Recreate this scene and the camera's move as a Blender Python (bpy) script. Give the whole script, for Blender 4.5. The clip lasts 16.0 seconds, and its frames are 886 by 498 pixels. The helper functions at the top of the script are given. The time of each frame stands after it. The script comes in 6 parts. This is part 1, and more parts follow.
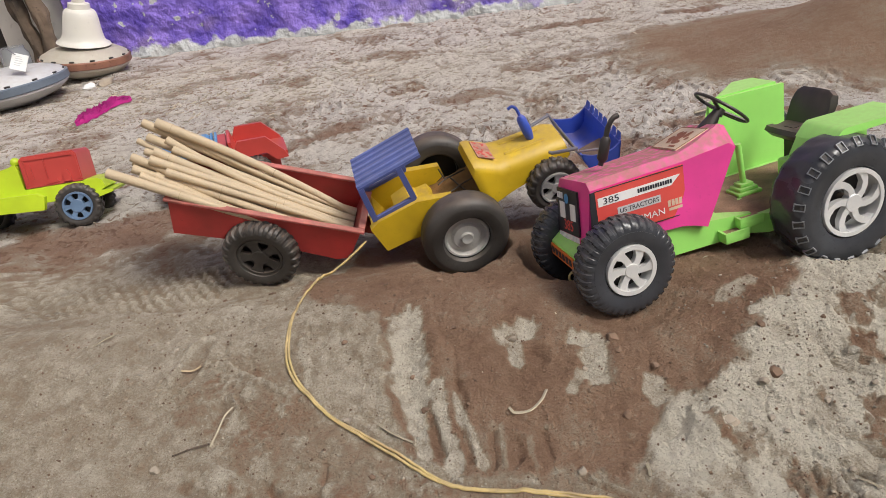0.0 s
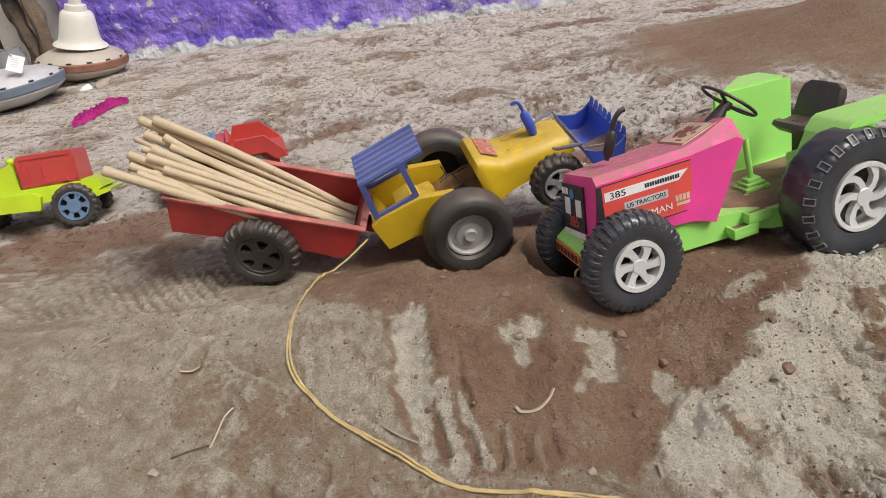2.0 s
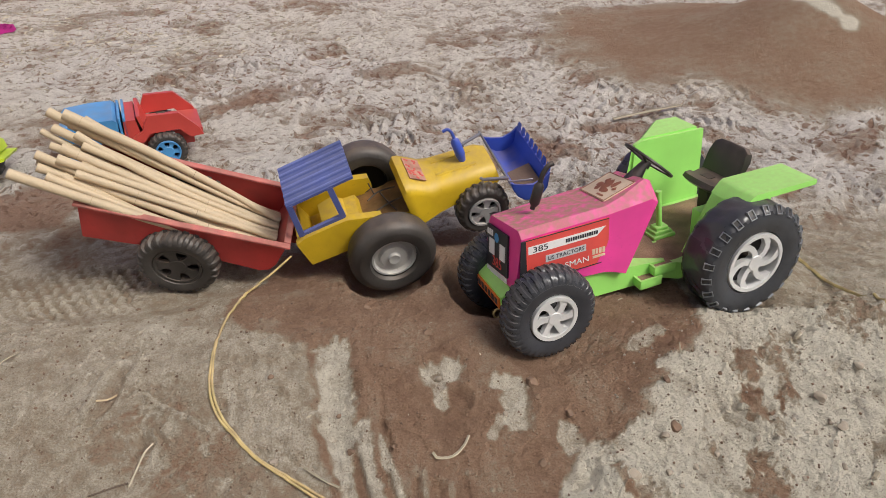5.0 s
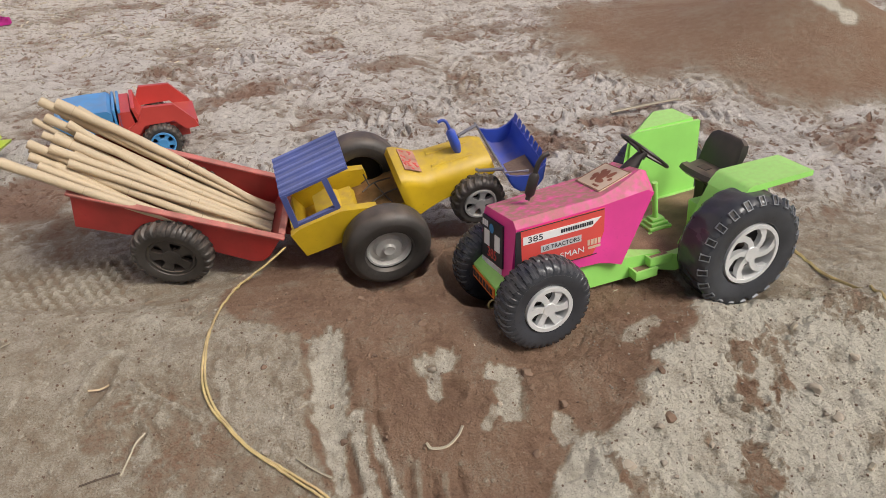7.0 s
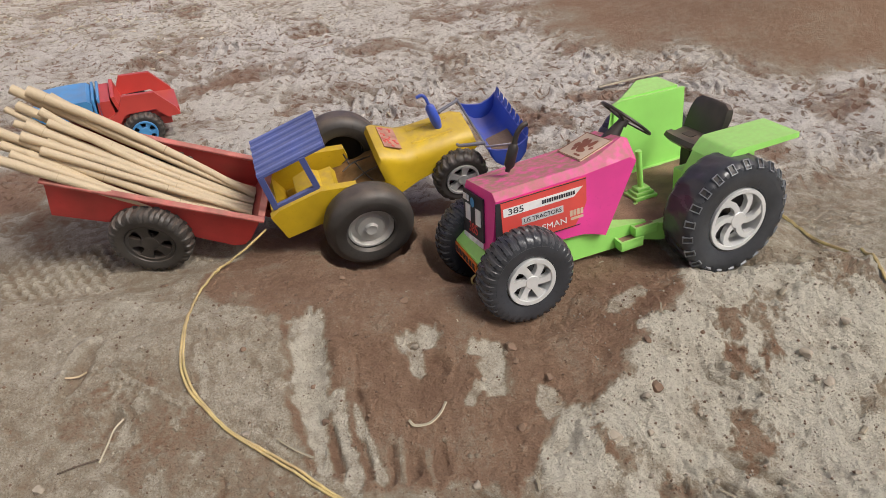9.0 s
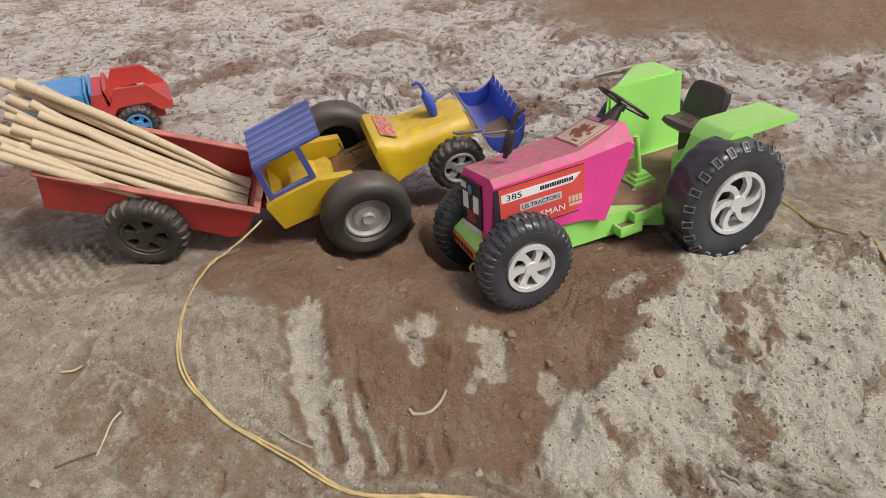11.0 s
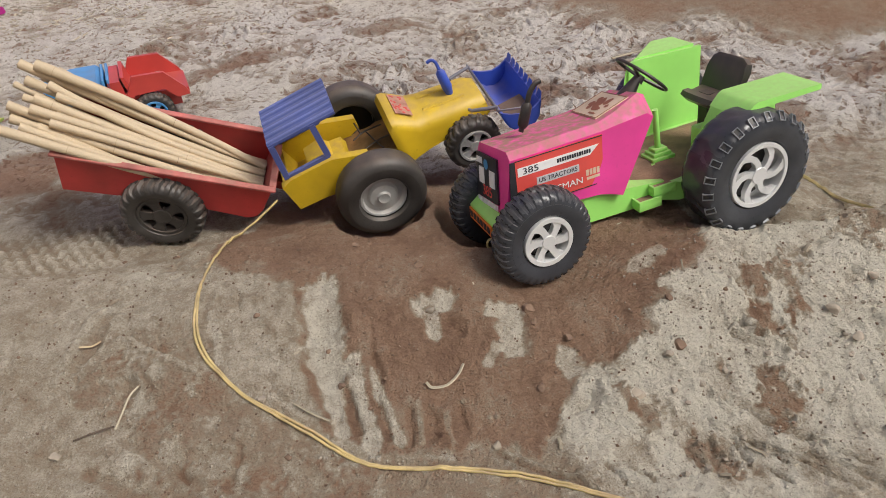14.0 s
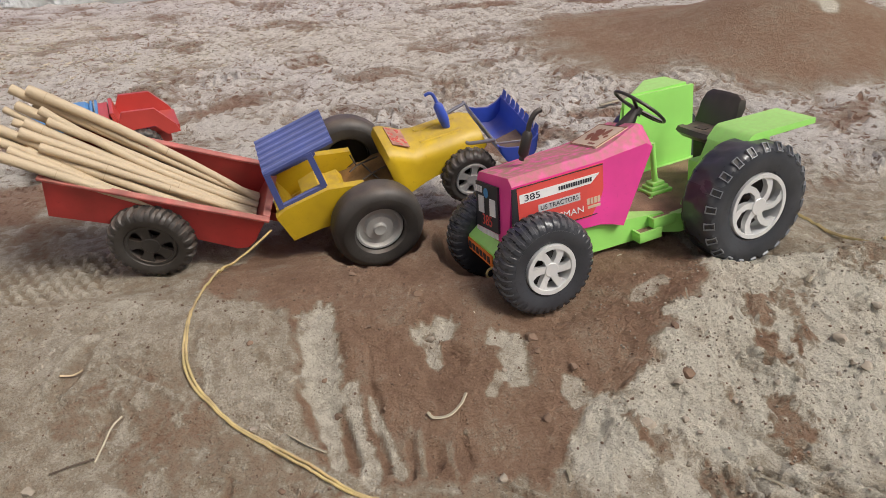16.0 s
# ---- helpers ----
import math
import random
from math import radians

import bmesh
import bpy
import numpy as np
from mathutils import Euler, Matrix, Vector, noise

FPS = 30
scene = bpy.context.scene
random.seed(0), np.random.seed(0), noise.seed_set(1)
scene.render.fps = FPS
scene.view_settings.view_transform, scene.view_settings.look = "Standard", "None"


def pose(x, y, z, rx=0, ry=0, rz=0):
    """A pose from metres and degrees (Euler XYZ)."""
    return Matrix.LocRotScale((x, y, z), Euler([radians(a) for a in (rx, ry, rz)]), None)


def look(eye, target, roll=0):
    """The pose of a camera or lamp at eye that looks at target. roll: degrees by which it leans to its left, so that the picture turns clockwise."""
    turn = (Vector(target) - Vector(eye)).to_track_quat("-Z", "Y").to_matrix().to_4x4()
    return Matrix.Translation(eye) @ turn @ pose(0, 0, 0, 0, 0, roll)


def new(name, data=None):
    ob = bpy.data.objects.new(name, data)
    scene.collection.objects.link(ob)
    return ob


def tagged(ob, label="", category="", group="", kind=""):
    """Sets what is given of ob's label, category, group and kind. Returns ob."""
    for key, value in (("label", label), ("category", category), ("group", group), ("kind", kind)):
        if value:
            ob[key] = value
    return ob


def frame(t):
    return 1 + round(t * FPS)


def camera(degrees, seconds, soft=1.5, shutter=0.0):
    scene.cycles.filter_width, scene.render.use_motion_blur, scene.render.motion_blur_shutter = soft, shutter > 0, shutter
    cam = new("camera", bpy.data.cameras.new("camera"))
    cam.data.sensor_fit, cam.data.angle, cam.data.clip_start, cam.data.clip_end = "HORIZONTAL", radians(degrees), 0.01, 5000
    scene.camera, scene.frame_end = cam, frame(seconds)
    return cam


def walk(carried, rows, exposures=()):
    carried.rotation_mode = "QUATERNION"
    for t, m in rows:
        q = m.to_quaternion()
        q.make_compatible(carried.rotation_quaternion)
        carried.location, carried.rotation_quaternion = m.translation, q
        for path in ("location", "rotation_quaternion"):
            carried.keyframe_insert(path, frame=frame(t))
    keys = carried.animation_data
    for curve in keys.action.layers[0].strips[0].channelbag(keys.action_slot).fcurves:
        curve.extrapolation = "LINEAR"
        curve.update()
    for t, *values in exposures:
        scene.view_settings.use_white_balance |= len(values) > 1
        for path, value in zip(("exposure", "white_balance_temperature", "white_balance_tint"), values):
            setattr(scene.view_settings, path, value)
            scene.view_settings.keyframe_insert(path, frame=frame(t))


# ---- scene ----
# ---- camera and walk ----
cam = camera(66.0, 16.0, soft=0.6)
PATH = [
    (0.0, (-0.0025, 0.0119, 0.4942), (-0.0545, 0.8951, 0.0282), -7.21),
    (0.5, (-0.0027, 0.0122, 0.4937), (-0.0541, 0.8984, 0.0332), -7.49),
    (1.0, (-0.0042, 0.0141, 0.4901), (-0.0536, 0.8989, 0.0268), -7.29),
    (1.5, (-0.0066, 0.0184, 0.4856), (-0.0543, 0.9020, 0.0197), -7.21),
    (2.0, (-0.0107, 0.0219, 0.4805), (-0.0594, 0.9077, 0.0188), -7.34),
    (2.5, (-0.0160, 0.0241, 0.4715), (-0.0657, 0.9050, 0.0009), -6.81),
    (3.0, (-0.0362, 0.0328, 0.4979), (-0.0764, 0.8886, -0.0178), -5.91),
    (3.5, (-0.0565, 0.0628, 0.5427), (-0.0489, 0.8992, -0.0053), -1.40),
    (4.0, (-0.0423, 0.0825, 0.5829), (0.0425, 0.8957, 0.0071), -0.33),
    (4.5, (-0.0425, 0.0779, 0.6051), (0.0463, 0.8952, 0.0358), 1.28),
    (4.7, (-0.0372, 0.0768, 0.6142), (0.0522, 0.8987, 0.0515), 1.31),
    (6.8, (-0.0310, 0.0759, 0.6039), (0.0612, 0.8963, 0.0395), 1.51),
    (7.0, (-0.0292, 0.0746, 0.6037), (0.0616, 0.8944, 0.0383), 1.49),
    (7.5, (-0.0308, 0.0726, 0.6001), (0.0626, 0.8890, 0.0302), 2.03),
    (8.0, (-0.0190, 0.0722, 0.5934), (0.0678, 0.8868, 0.0198), 0.52),
    (8.5, (-0.0029, 0.0732, 0.5865), (0.0826, 0.8891, 0.0147), -0.47),
    (8.7, (0.0010, 0.0731, 0.5823), (0.0854, 0.8857, 0.0057), -0.57),
    (10.8, (-0.0037, 0.0717, 0.5757), (0.0824, 0.8836, -0.0017), -1.03),
    (11.0, (-0.0008, 0.0736, 0.5685), (0.0870, 0.8818, -0.0139), -1.22),
    (11.5, (0.0009, 0.0702, 0.5510), (0.0776, 0.8753, -0.0370), -2.03),
    (12.0, (0.0050, 0.0701, 0.5516), (0.0817, 0.8767, -0.0345), -2.26),
    (12.5, (0.0006, 0.0675, 0.5450), (0.0745, 0.8774, -0.0369), -2.10),
    (13.0, (0.0020, 0.0647, 0.5430), (0.0716, 0.8761, -0.0373), -2.53),
    (13.5, (0.0025, 0.0640, 0.5431), (0.0696, 0.8761, -0.0367), -2.66),
    (14.0, (-0.0016, 0.0620, 0.5392), (0.0610, 0.8734, -0.0419), -2.76),
    (14.5, (-0.0012, 0.0644, 0.5385), (0.0697, 0.8794, -0.0366), -2.88),
    (15.0, (-0.0144, 0.0635, 0.5311), (0.0860, 0.9133, 0.0136), -2.17),
    (15.5, (-0.0299, 0.0570, 0.5134), (0.0703, 0.9198, 0.0178), -0.81),
    (16.0, (-0.0297, 0.0589, 0.4973), (0.0730, 0.9147, -0.0099), -1.08),
]

walk(cam, [(t, look(eye, aim, roll)) for t, eye, aim, roll in PATH])

# ---- light ----
SUN_UP, SUN_AROUND = radians(54), radians(122)
world = bpy.data.worlds.new("overcast_sky")
scene.world = world
world.use_nodes = True
wn = world.node_tree
sky = wn.nodes.new("ShaderNodeTexSky")
sky.sky_type = 'NISHITA'
sky.sun_disc = False
sky.sun_elevation, sky.sun_rotation = SUN_UP, SUN_AROUND
sky.air_density, sky.dust_density, sky.ozone_density = 1.0, 6.0, 1.0
sky_bg = wn.nodes["Background"]
sky_bg.inputs[1].default_value = 0.13
wn.links.new(sky.outputs[0], sky_bg.inputs[0])
sun = new("sun", bpy.data.lights.new("sun", 'SUN'))
sun.data.energy, sun.data.angle, sun.data.color = 2.50, radians(20), (0.965, 0.99, 0.965)
sun.matrix_world = look((0, 0, 0), (-math.sin(SUN_AROUND) * math.cos(SUN_UP), -math.cos(SUN_AROUND) * math.cos(SUN_UP), -math.sin(SUN_UP)))
scene.view_settings.exposure = -0.18


# ---- materials ----
def mat(name, col, rough=0.5, metal=0.0, var=0.06, scale=60.0, bump=0.0, bscale=200.0, dust=0.0, spec=0.5, island=0.0, dustcol=(0.36, 0.25, 0.18), dscale=45):
    """Painted or moulded surface: two scales of colour change, fine relief, dust that settles on upward faces."""
    m = bpy.data.materials.new(name)
    m.use_nodes = True
    nt = m.node_tree
    bs = nt.nodes["Principled BSDF"]
    bs.inputs["Roughness"].default_value = rough
    bs.inputs["Metallic"].default_value = metal
    bs.inputs["Specular IOR Level"].default_value = spec
    tc = nt.nodes.new("ShaderNodeTexCoord")

    def noise_node(sc, detail):
        n = nt.nodes.new("ShaderNodeTexNoise")
        n.inputs["Scale"].default_value = sc
        n.inputs["Detail"].default_value = detail
        nt.links.new(tc.outputs["Object"], n.inputs["Vector"])
        return n

    def mix(a, b, f):
        x = nt.nodes.new("ShaderNodeMix")
        x.data_type = 'RGBA'
        for sock, v in ((x.inputs[6], a), (x.inputs[7], b), (x.inputs[0], f)):
            if isinstance(v, bpy.types.NodeSocket):
                nt.links.new(v, sock)
            else:
                sock.default_value = (*v, 1) if isinstance(v, tuple) else v
        return x.outputs[2]

    def ramp(src, lo, hi):
        r = nt.nodes.new("ShaderNodeMapRange")
        r.inputs[1].default_value, r.inputs[2].default_value = lo, hi
        nt.links.new(src, r.inputs[0])
        return r.outputs[0]

    big, fine = noise_node(scale * 0.25, 3), noise_node(scale * 4, 5)
    dark = tuple(max(0, c * (1 - 2.5 * var)) for c in col)
    light = tuple(min(1, c * (1 + 2 * var)) for c in col)
    c = mix(dark, light, ramp(big.outputs[0], 0.3, 0.7))
    c = mix(c, tuple(x * (1 - var * 3) for x in col), ramp(fine.outputs[0], 0.6, 0.85))
    if island:
        g = nt.nodes.new("ShaderNodeNewGeometry")
        c = mix(c, tuple(x * (1 - island) for x in col), g.outputs["Random Per Island"])
    if dust:
        geo = nt.nodes.new("ShaderNodeNewGeometry")
        sep = nt.nodes.new("ShaderNodeSeparateXYZ")
        nt.links.new(geo.outputs["Normal"], sep.inputs[0])
        up = ramp(sep.outputs[2], 0.35, 1.0)
        mul = nt.nodes.new("ShaderNodeMath")
        mul.operation = 'MULTIPLY_ADD'
        patch = ramp(noise_node(dscale, 5).outputs[0], *((0.25, 0.75) if dscale < 100 else (-0.35, 0.95)))
        nt.links.new(up, mul.inputs[0])
        nt.links.new(patch, mul.inputs[1])
        mul.inputs[2].default_value = 0.10
        sc = nt.nodes.new("ShaderNodeMath")
        sc.operation = 'MULTIPLY'
        sc.use_clamp = True
        nt.links.new(mul.outputs[0], sc.inputs[0])
        sc.inputs[1].default_value = dust
        c = mix(c, dustcol, sc.outputs[0])
        rr = nt.nodes.new("ShaderNodeMapRange")
        nt.links.new(sc.outputs[0], rr.inputs[0])
        rr.inputs[3].default_value, rr.inputs[4].default_value = rough, 0.9
        nt.links.new(rr.outputs[0], bs.inputs["Roughness"])
    nt.links.new(c, bs.inputs["Base Color"])
    if bump:
        b = nt.nodes.new("ShaderNodeBump")
        b.inputs["Strength"].default_value = bump
        b.inputs["Distance"].default_value = 0.002
        nt.links.new(noise_node(bscale, 4).outputs[0], b.inputs["Height"])
        nt.links.new(b.outputs[0], bs.inputs["Normal"])
    return m


PINK = mat("pink_plastic", (0.86, 0.040, 0.34), 0.33, var=0.06, dust=1.35, dustcol=(0.36, 0.19, 0.14), dscale=95)
GREEN = mat("lime_plastic", (0.36, 0.84, 0.17), 0.35, var=0.03, dust=0.5, dscale=140)
YELLOW = mat("yellow_plastic", (0.62, 0.41, 0.010), 0.38, var=0.08, dust=0.55, dscale=90, dustcol=(0.34, 0.22, 0.12))
ROOFBLUE = mat("faded_blue_plastic", (0.060, 0.085, 0.27), 0.5, var=0.1, dust=0.6, dustcol=(0.20, 0.20, 0.30))
# ribs of the cab roof, a paler blue than the sheet
RIBBLUE = mat("pale_blue_plastic", (0.17, 0.20, 0.44), 0.5, var=0.1)
BLUE = mat("blue_plastic", (0.030, 0.085, 0.46), 0.38, var=0.08, dust=0.4)
SKYBLUE = mat("light_blue_plastic", (0.06, 0.28, 0.58), 0.4, var=0.06, dust=0.3)
RED = mat("red_plastic", (0.40, 0.030, 0.028), 0.48, var=0.14, dust=0.5, dustcol=(0.36, 0.22, 0.17))
REDLIP = mat("scuffed_red_plastic", (0.44, 0.11, 0.095), 0.55, var=0.18, scale=120, dust=0.5)
REDBRIGHT = mat("bright_red_plastic", (0.50, 0.055, 0.045), 0.36, var=0.05, dust=0.2)
ACID = mat("yellow_green_plastic", (0.50, 0.66, 0.02), 0.38, var=0.05, dust=0.25)
RUBBER = mat("black_rubber", (0.040, 0.044, 0.052), 0.26, var=0.15, dust=0.12, bump=0.12)
# paler copy of the tyre rubber, with the block edges' sheen in its colour
LUG = mat("lit_rubber_edge", (0.19, 0.20, 0.215), 0.4, var=0.12, dust=0.1)
RUBBER_DUSTY = mat("dusty_rubber", (0.040, 0.038, 0.036), 0.45, var=0.2, dust=0.35, bump=0.2)
DARK = mat("black_plastic", (0.012, 0.012, 0.013), 0.4, var=0.1, dust=0.3)
SEATMAT = mat("black_seat_plastic", (0.02, 0.019, 0.018), 0.36, var=0.1, dust=0.5)
CHROME = mat("silver_plastic", (0.72, 0.72, 0.71), 0.32, 0.25, var=0.05, dust=0.12)
TUBSAND = mat("dusty_orange_sand", (0.36, 0.20, 0.075), 0.9, var=0.25, scale=90, bump=0.5)
HUBCAP = mat("dusty_silver_plastic", (0.54, 0.53, 0.50), 0.42, 0.15, var=0.12, dust=0.35)
GREYRIM = mat("grey_plastic", (0.37, 0.37, 0.36), 0.45, 0.1, var=0.12, dust=0.3)
BLUERIM = mat("grey_blue_plastic", (0.12, 0.20, 0.32), 0.45, var=0.08, dust=0.25)
WIRE = mat("steel_wire", (0.3, 0.29, 0.32), 0.4, 0.7, var=0.1)
CABLE = mat("yellow_cable", (0.56, 0.43, 0.17), 0.5, var=0.15, scale=160, dust=0.75)
CANE = mat("peeled_cane", (0.60, 0.47, 0.31), 0.6, var=0.13, scale=70, bump=0.5, island=0.15)
NODE = mat("cane_knot", (0.50, 0.38, 0.24), 0.7, var=0.15)
STRAW = mat("straw", (0.60, 0.51, 0.37), 0.75, var=0.15, island=0.6)
SOILFILL = mat("loose_soil", (0.27, 0.165, 0.105), 0.95, var=0.18, scale=90, bump=0.8, bscale=500)
CLOD = mat("soil_clod", (0.25, 0.16, 0.108), 0.95, var=0.15, bump=0.6, island=0.3)
GREYCLOD = mat("dry_clod", (0.40, 0.335, 0.26), 0.95, var=0.12, bump=0.6, island=0.3)
BELL = mat("ivory_enamel", (0.72, 0.69, 0.62), 0.35, var=0.05, scale=20, dust=0.12)
CREAM = mat("cream_enamel", (0.46, 0.43, 0.36), 0.45, var=0.08, scale=20, dust=0.35)
BROWNBAND = mat("brown_band", (0.22, 0.10, 0.065), 0.6, var=0.25, scale=30)
WHITEFEED = mat("white_enamel", (0.52, 0.53, 0.54), 0.4, var=0.07, scale=20, dust=0.3)
BLUEBAND = mat("blue_grey_band", (0.11, 0.135, 0.17), 0.5, var=0.15, scale=30)
PAPER = mat("white_paper", (0.78, 0.78, 0.77), 0.8, var=0.03)
CLOTH = mat("magenta_cloth", (0.66, 0.035, 0.32), 0.85, var=0.15, scale=40)
WOOD = mat("old_wood", (0.14, 0.10, 0.07), 0.9, var=0.35, scale=30, bump=0.6)
WHITEWASH = mat("whitewashed_plaster", (0.62, 0.60, 0.57), 0.9, var=0.12, scale=10, bump=0.5, bscale=60)
DOORSHADE = mat("doorway_shade", (0.07, 0.06, 0.055), 0.9, var=0.2, scale=10)
STICKER_RED = mat("orange_red_sticker", (0.70, 0.085, 0.070), 0.4, var=0.04)
STICKER_BLACK = mat("black_sticker", (0.03, 0.03, 0.035), 0.4, var=0.05)
STICKER_GREY = mat("grey_sticker", (0.55, 0.55, 0.56), 0.45, var=0.03)
STICKER_WHITE = mat("white_sticker", (0.80, 0.79, 0.78), 0.45, var=0.03)
STICKER_WORN = mat("worn_pink_sticker", (0.46, 0.20, 0.14), 0.7, var=0.2, scale=200, dust=0.5)
STICKER_CREAM = mat("cream_sticker", (0.62, 0.47, 0.34), 0.6, var=0.1, dust=0.3)
STICKER_ORANGE = mat("orange_plate", (0.75, 0.18, 0.03), 0.5, var=0.06)
INK = mat("dark_ink", (0.03, 0.03, 0.04), 0.6)
INKRED = mat("red_ink", (0.55, 0.05, 0.04), 0.6)
INKBROWN = mat("brown_ink", (0.26, 0.09, 0.05), 0.7)


# ---- shapes ----
def bm_new():
    return bmesh.new()


def part(name, bm, material, parent=None, label="", smooth=True):
    """One mesh object from bm, under a thing or a part."""
    bmesh.ops.recalc_face_normals(bm, faces=bm.faces)
    me = bpy.data.meshes.new(name)
    bm.to_mesh(me)
    bm.free()
    for mm in (material if isinstance(material, (list, tuple)) else [material]):
        me.materials.append(mm)
    if smooth:
        for p in me.polygons:
            p.use_smooth = True
        me.set_sharp_from_angle(angle=radians(38))
    ob = new(name, me)
    if parent is not None:
        ob.parent = parent
    if label:
        ob["label"] = label
    return ob


def thing(name, m, label, category, group="", kind=""):
    ob = new(name)
    ob.empty_display_size = 0.05
    ob.matrix_basis = m
    return tagged(ob, label, category, group, kind)


def bevel(bm, w, seg=2, lim=25):
    if w > 0:
        edges = [e for e in bm.edges if len(e.link_faces) == 2 and e.calc_face_angle(0) > radians(lim)]
        bmesh.ops.bevel(bm, geom=edges, offset=w, segments=seg, affect='EDGES', profile=0.5, clamp_overlap=True)


def box(bm, x0, x1, y0, y1, z0, z1):
    r = bmesh.ops.create_cube(bm, size=1)
    for v in r["verts"]:
        v.co = Vector((x0 + (v.co.x + 0.5) * (x1 - x0), y0 + (v.co.y + 0.5) * (y1 - y0), z0 + (v.co.z + 0.5) * (z1 - z0)))
    return r["verts"]


def prism(bm, prof, y0, y1, y0b=None, y1b=None):
    """A profile in x and z, drawn out along y."""
    a = [bm.verts.new((x, y0, z)) for x, z in prof]
    b = [bm.verts.new((x, y1, z)) for x, z in prof]
    bm.faces.new(a)
    bm.faces.new(b[::-1])
    n = len(prof)
    for i in range(n):
        bm.faces.new((a[i], b[i], b[(i + 1) % n], a[(i + 1) % n]))


def loft(bm, rings, cap=True):
    vs = [[bm.verts.new(p) for p in r] for r in rings]
    n = len(rings[0])
    for a, b in zip(vs, vs[1:]):
        for i in range(n):
            bm.faces.new((a[i], a[(i + 1) % n], b[(i + 1) % n], b[i]))
    if cap:
        bm.faces.new(vs[0][::-1])
        bm.faces.new(vs[-1])


def lathe(bm, prof, seg=40, c=(0, 0, 0), axis='Y', close=False):
    """A profile of (radius, along) turned round an axis."""
    rings = []
    for i in range(seg):
        a = 2 * math.pi * i / seg
        ring = []
        for r, h in prof:
            u, v = r * math.cos(a), r * math.sin(a)
            p = (u, h, v) if axis == 'Y' else (u, v, h)
            ring.append(bm.verts.new(Vector(p) + Vector(c)))
        rings.append(ring)
    n = len(prof)
    for i in range(seg):
        a, b = rings[i], rings[(i + 1) % seg]
        for j in range(n if close else n - 1):
            k = (j + 1) % n
            bm.faces.new((a[j], b[j], b[k], a[k]))
    bmesh.ops.remove_doubles(bm, verts=bm.verts[:], dist=1e-6)


def tube(bm, pts, r, seg=10, cap=True, flat=1.0):
    pts = [Vector(p) for p in pts]
    rings = []
    prev = None
    for i, p in enumerate(pts):
        d = (pts[min(i + 1, len(pts) - 1)] - pts[max(i - 1, 0)]).normalized()
        ref = prev if prev is not None else (Vector((0, 0, 1)) if abs(d.z) < 0.9 else Vector((1, 0, 0)))
        s = d.cross(ref).normalized()
        u = s.cross(d).normalized()
        prev = u
        rr = r[i] if isinstance(r, (list, tuple)) else r
        rings.append([p + s * rr * math.cos(2 * math.pi * k / seg) + u * rr * flat * math.sin(2 * math.pi * k / seg) for k in range(seg)])
    loft(bm, rings, cap)


def smooth_path(pts, n=8):
    """A Catmull-Rom line through pts."""
    P = [Vector(p) for p in pts]
    P = [P[0] * 2 - P[1]] + P + [P[-1] * 2 - P[-2]]
    out = []
    for i in range(1, len(P) - 2):
        for k in range(n):
            t = k / n
            a, b, c, d = P[i - 1:i + 3]
            out.append(0.5 * ((2 * b) + (c - a) * t + (2 * a - 5 * b + 4 * c - d) * t * t + (3 * b - a - 3 * c + d) * t ** 3))
    out.append(P[-2])
    return out


def writing(name, text, size, m, parent, material, squash=1.0):
    """Raised flat letters in the built-in font, made into a mesh."""
    cu = bpy.data.curves.new(name, 'FONT')
    cu.body, cu.size, cu.extrude = text, size, 0.0002
    cu.align_x, cu.align_y = 'CENTER', 'CENTER'
    tmp = bpy.data.objects.new(name, cu)
    scene.collection.objects.link(tmp)
    me = bpy.data.meshes.new_from_object(tmp.evaluated_get(bpy.context.evaluated_depsgraph_get()))
    bpy.data.objects.remove(tmp)
    me.name = name
    me.transform(m @ Matrix.Diagonal((squash, 1, 1, 1)))
    me.materials.append(material)
    ob = new(name, me)
    ob.parent = parent
    return ob


def frame_of(o, yaw, pitch, roll):
    """A thing's frame: x along yaw and raised by pitch, y to its far side, raised by roll."""
    a, p, r = radians(yaw), radians(pitch), radians(roll)
    X = Vector((math.cos(a) * math.cos(p), math.sin(a) * math.cos(p), math.sin(p)))
    Y = Vector((-math.sin(a), math.cos(a), 0))
    Z = X.cross(Y)
    Y, Z = Y * math.cos(r) + Z * math.sin(r), Z * math.cos(r) - Y * math.sin(r)
    m = Matrix((X, Y, Z)).transposed().to_4x4()
    m.translation = Vector(o)
    return m


# ---- ground ----
rng = np.random.RandomState(7)
TURN = rng.rand(256, 256) * 2 * np.pi
GRAD_X, GRAD_Y = np.cos(TURN).astype(np.float32), np.sin(TURN).astype(np.float32)
JIT_X, JIT_Y, JIT_R = rng.rand(256, 256).astype(np.float32), rng.rand(256, 256).astype(np.float32), rng.rand(256, 256).astype(np.float32)


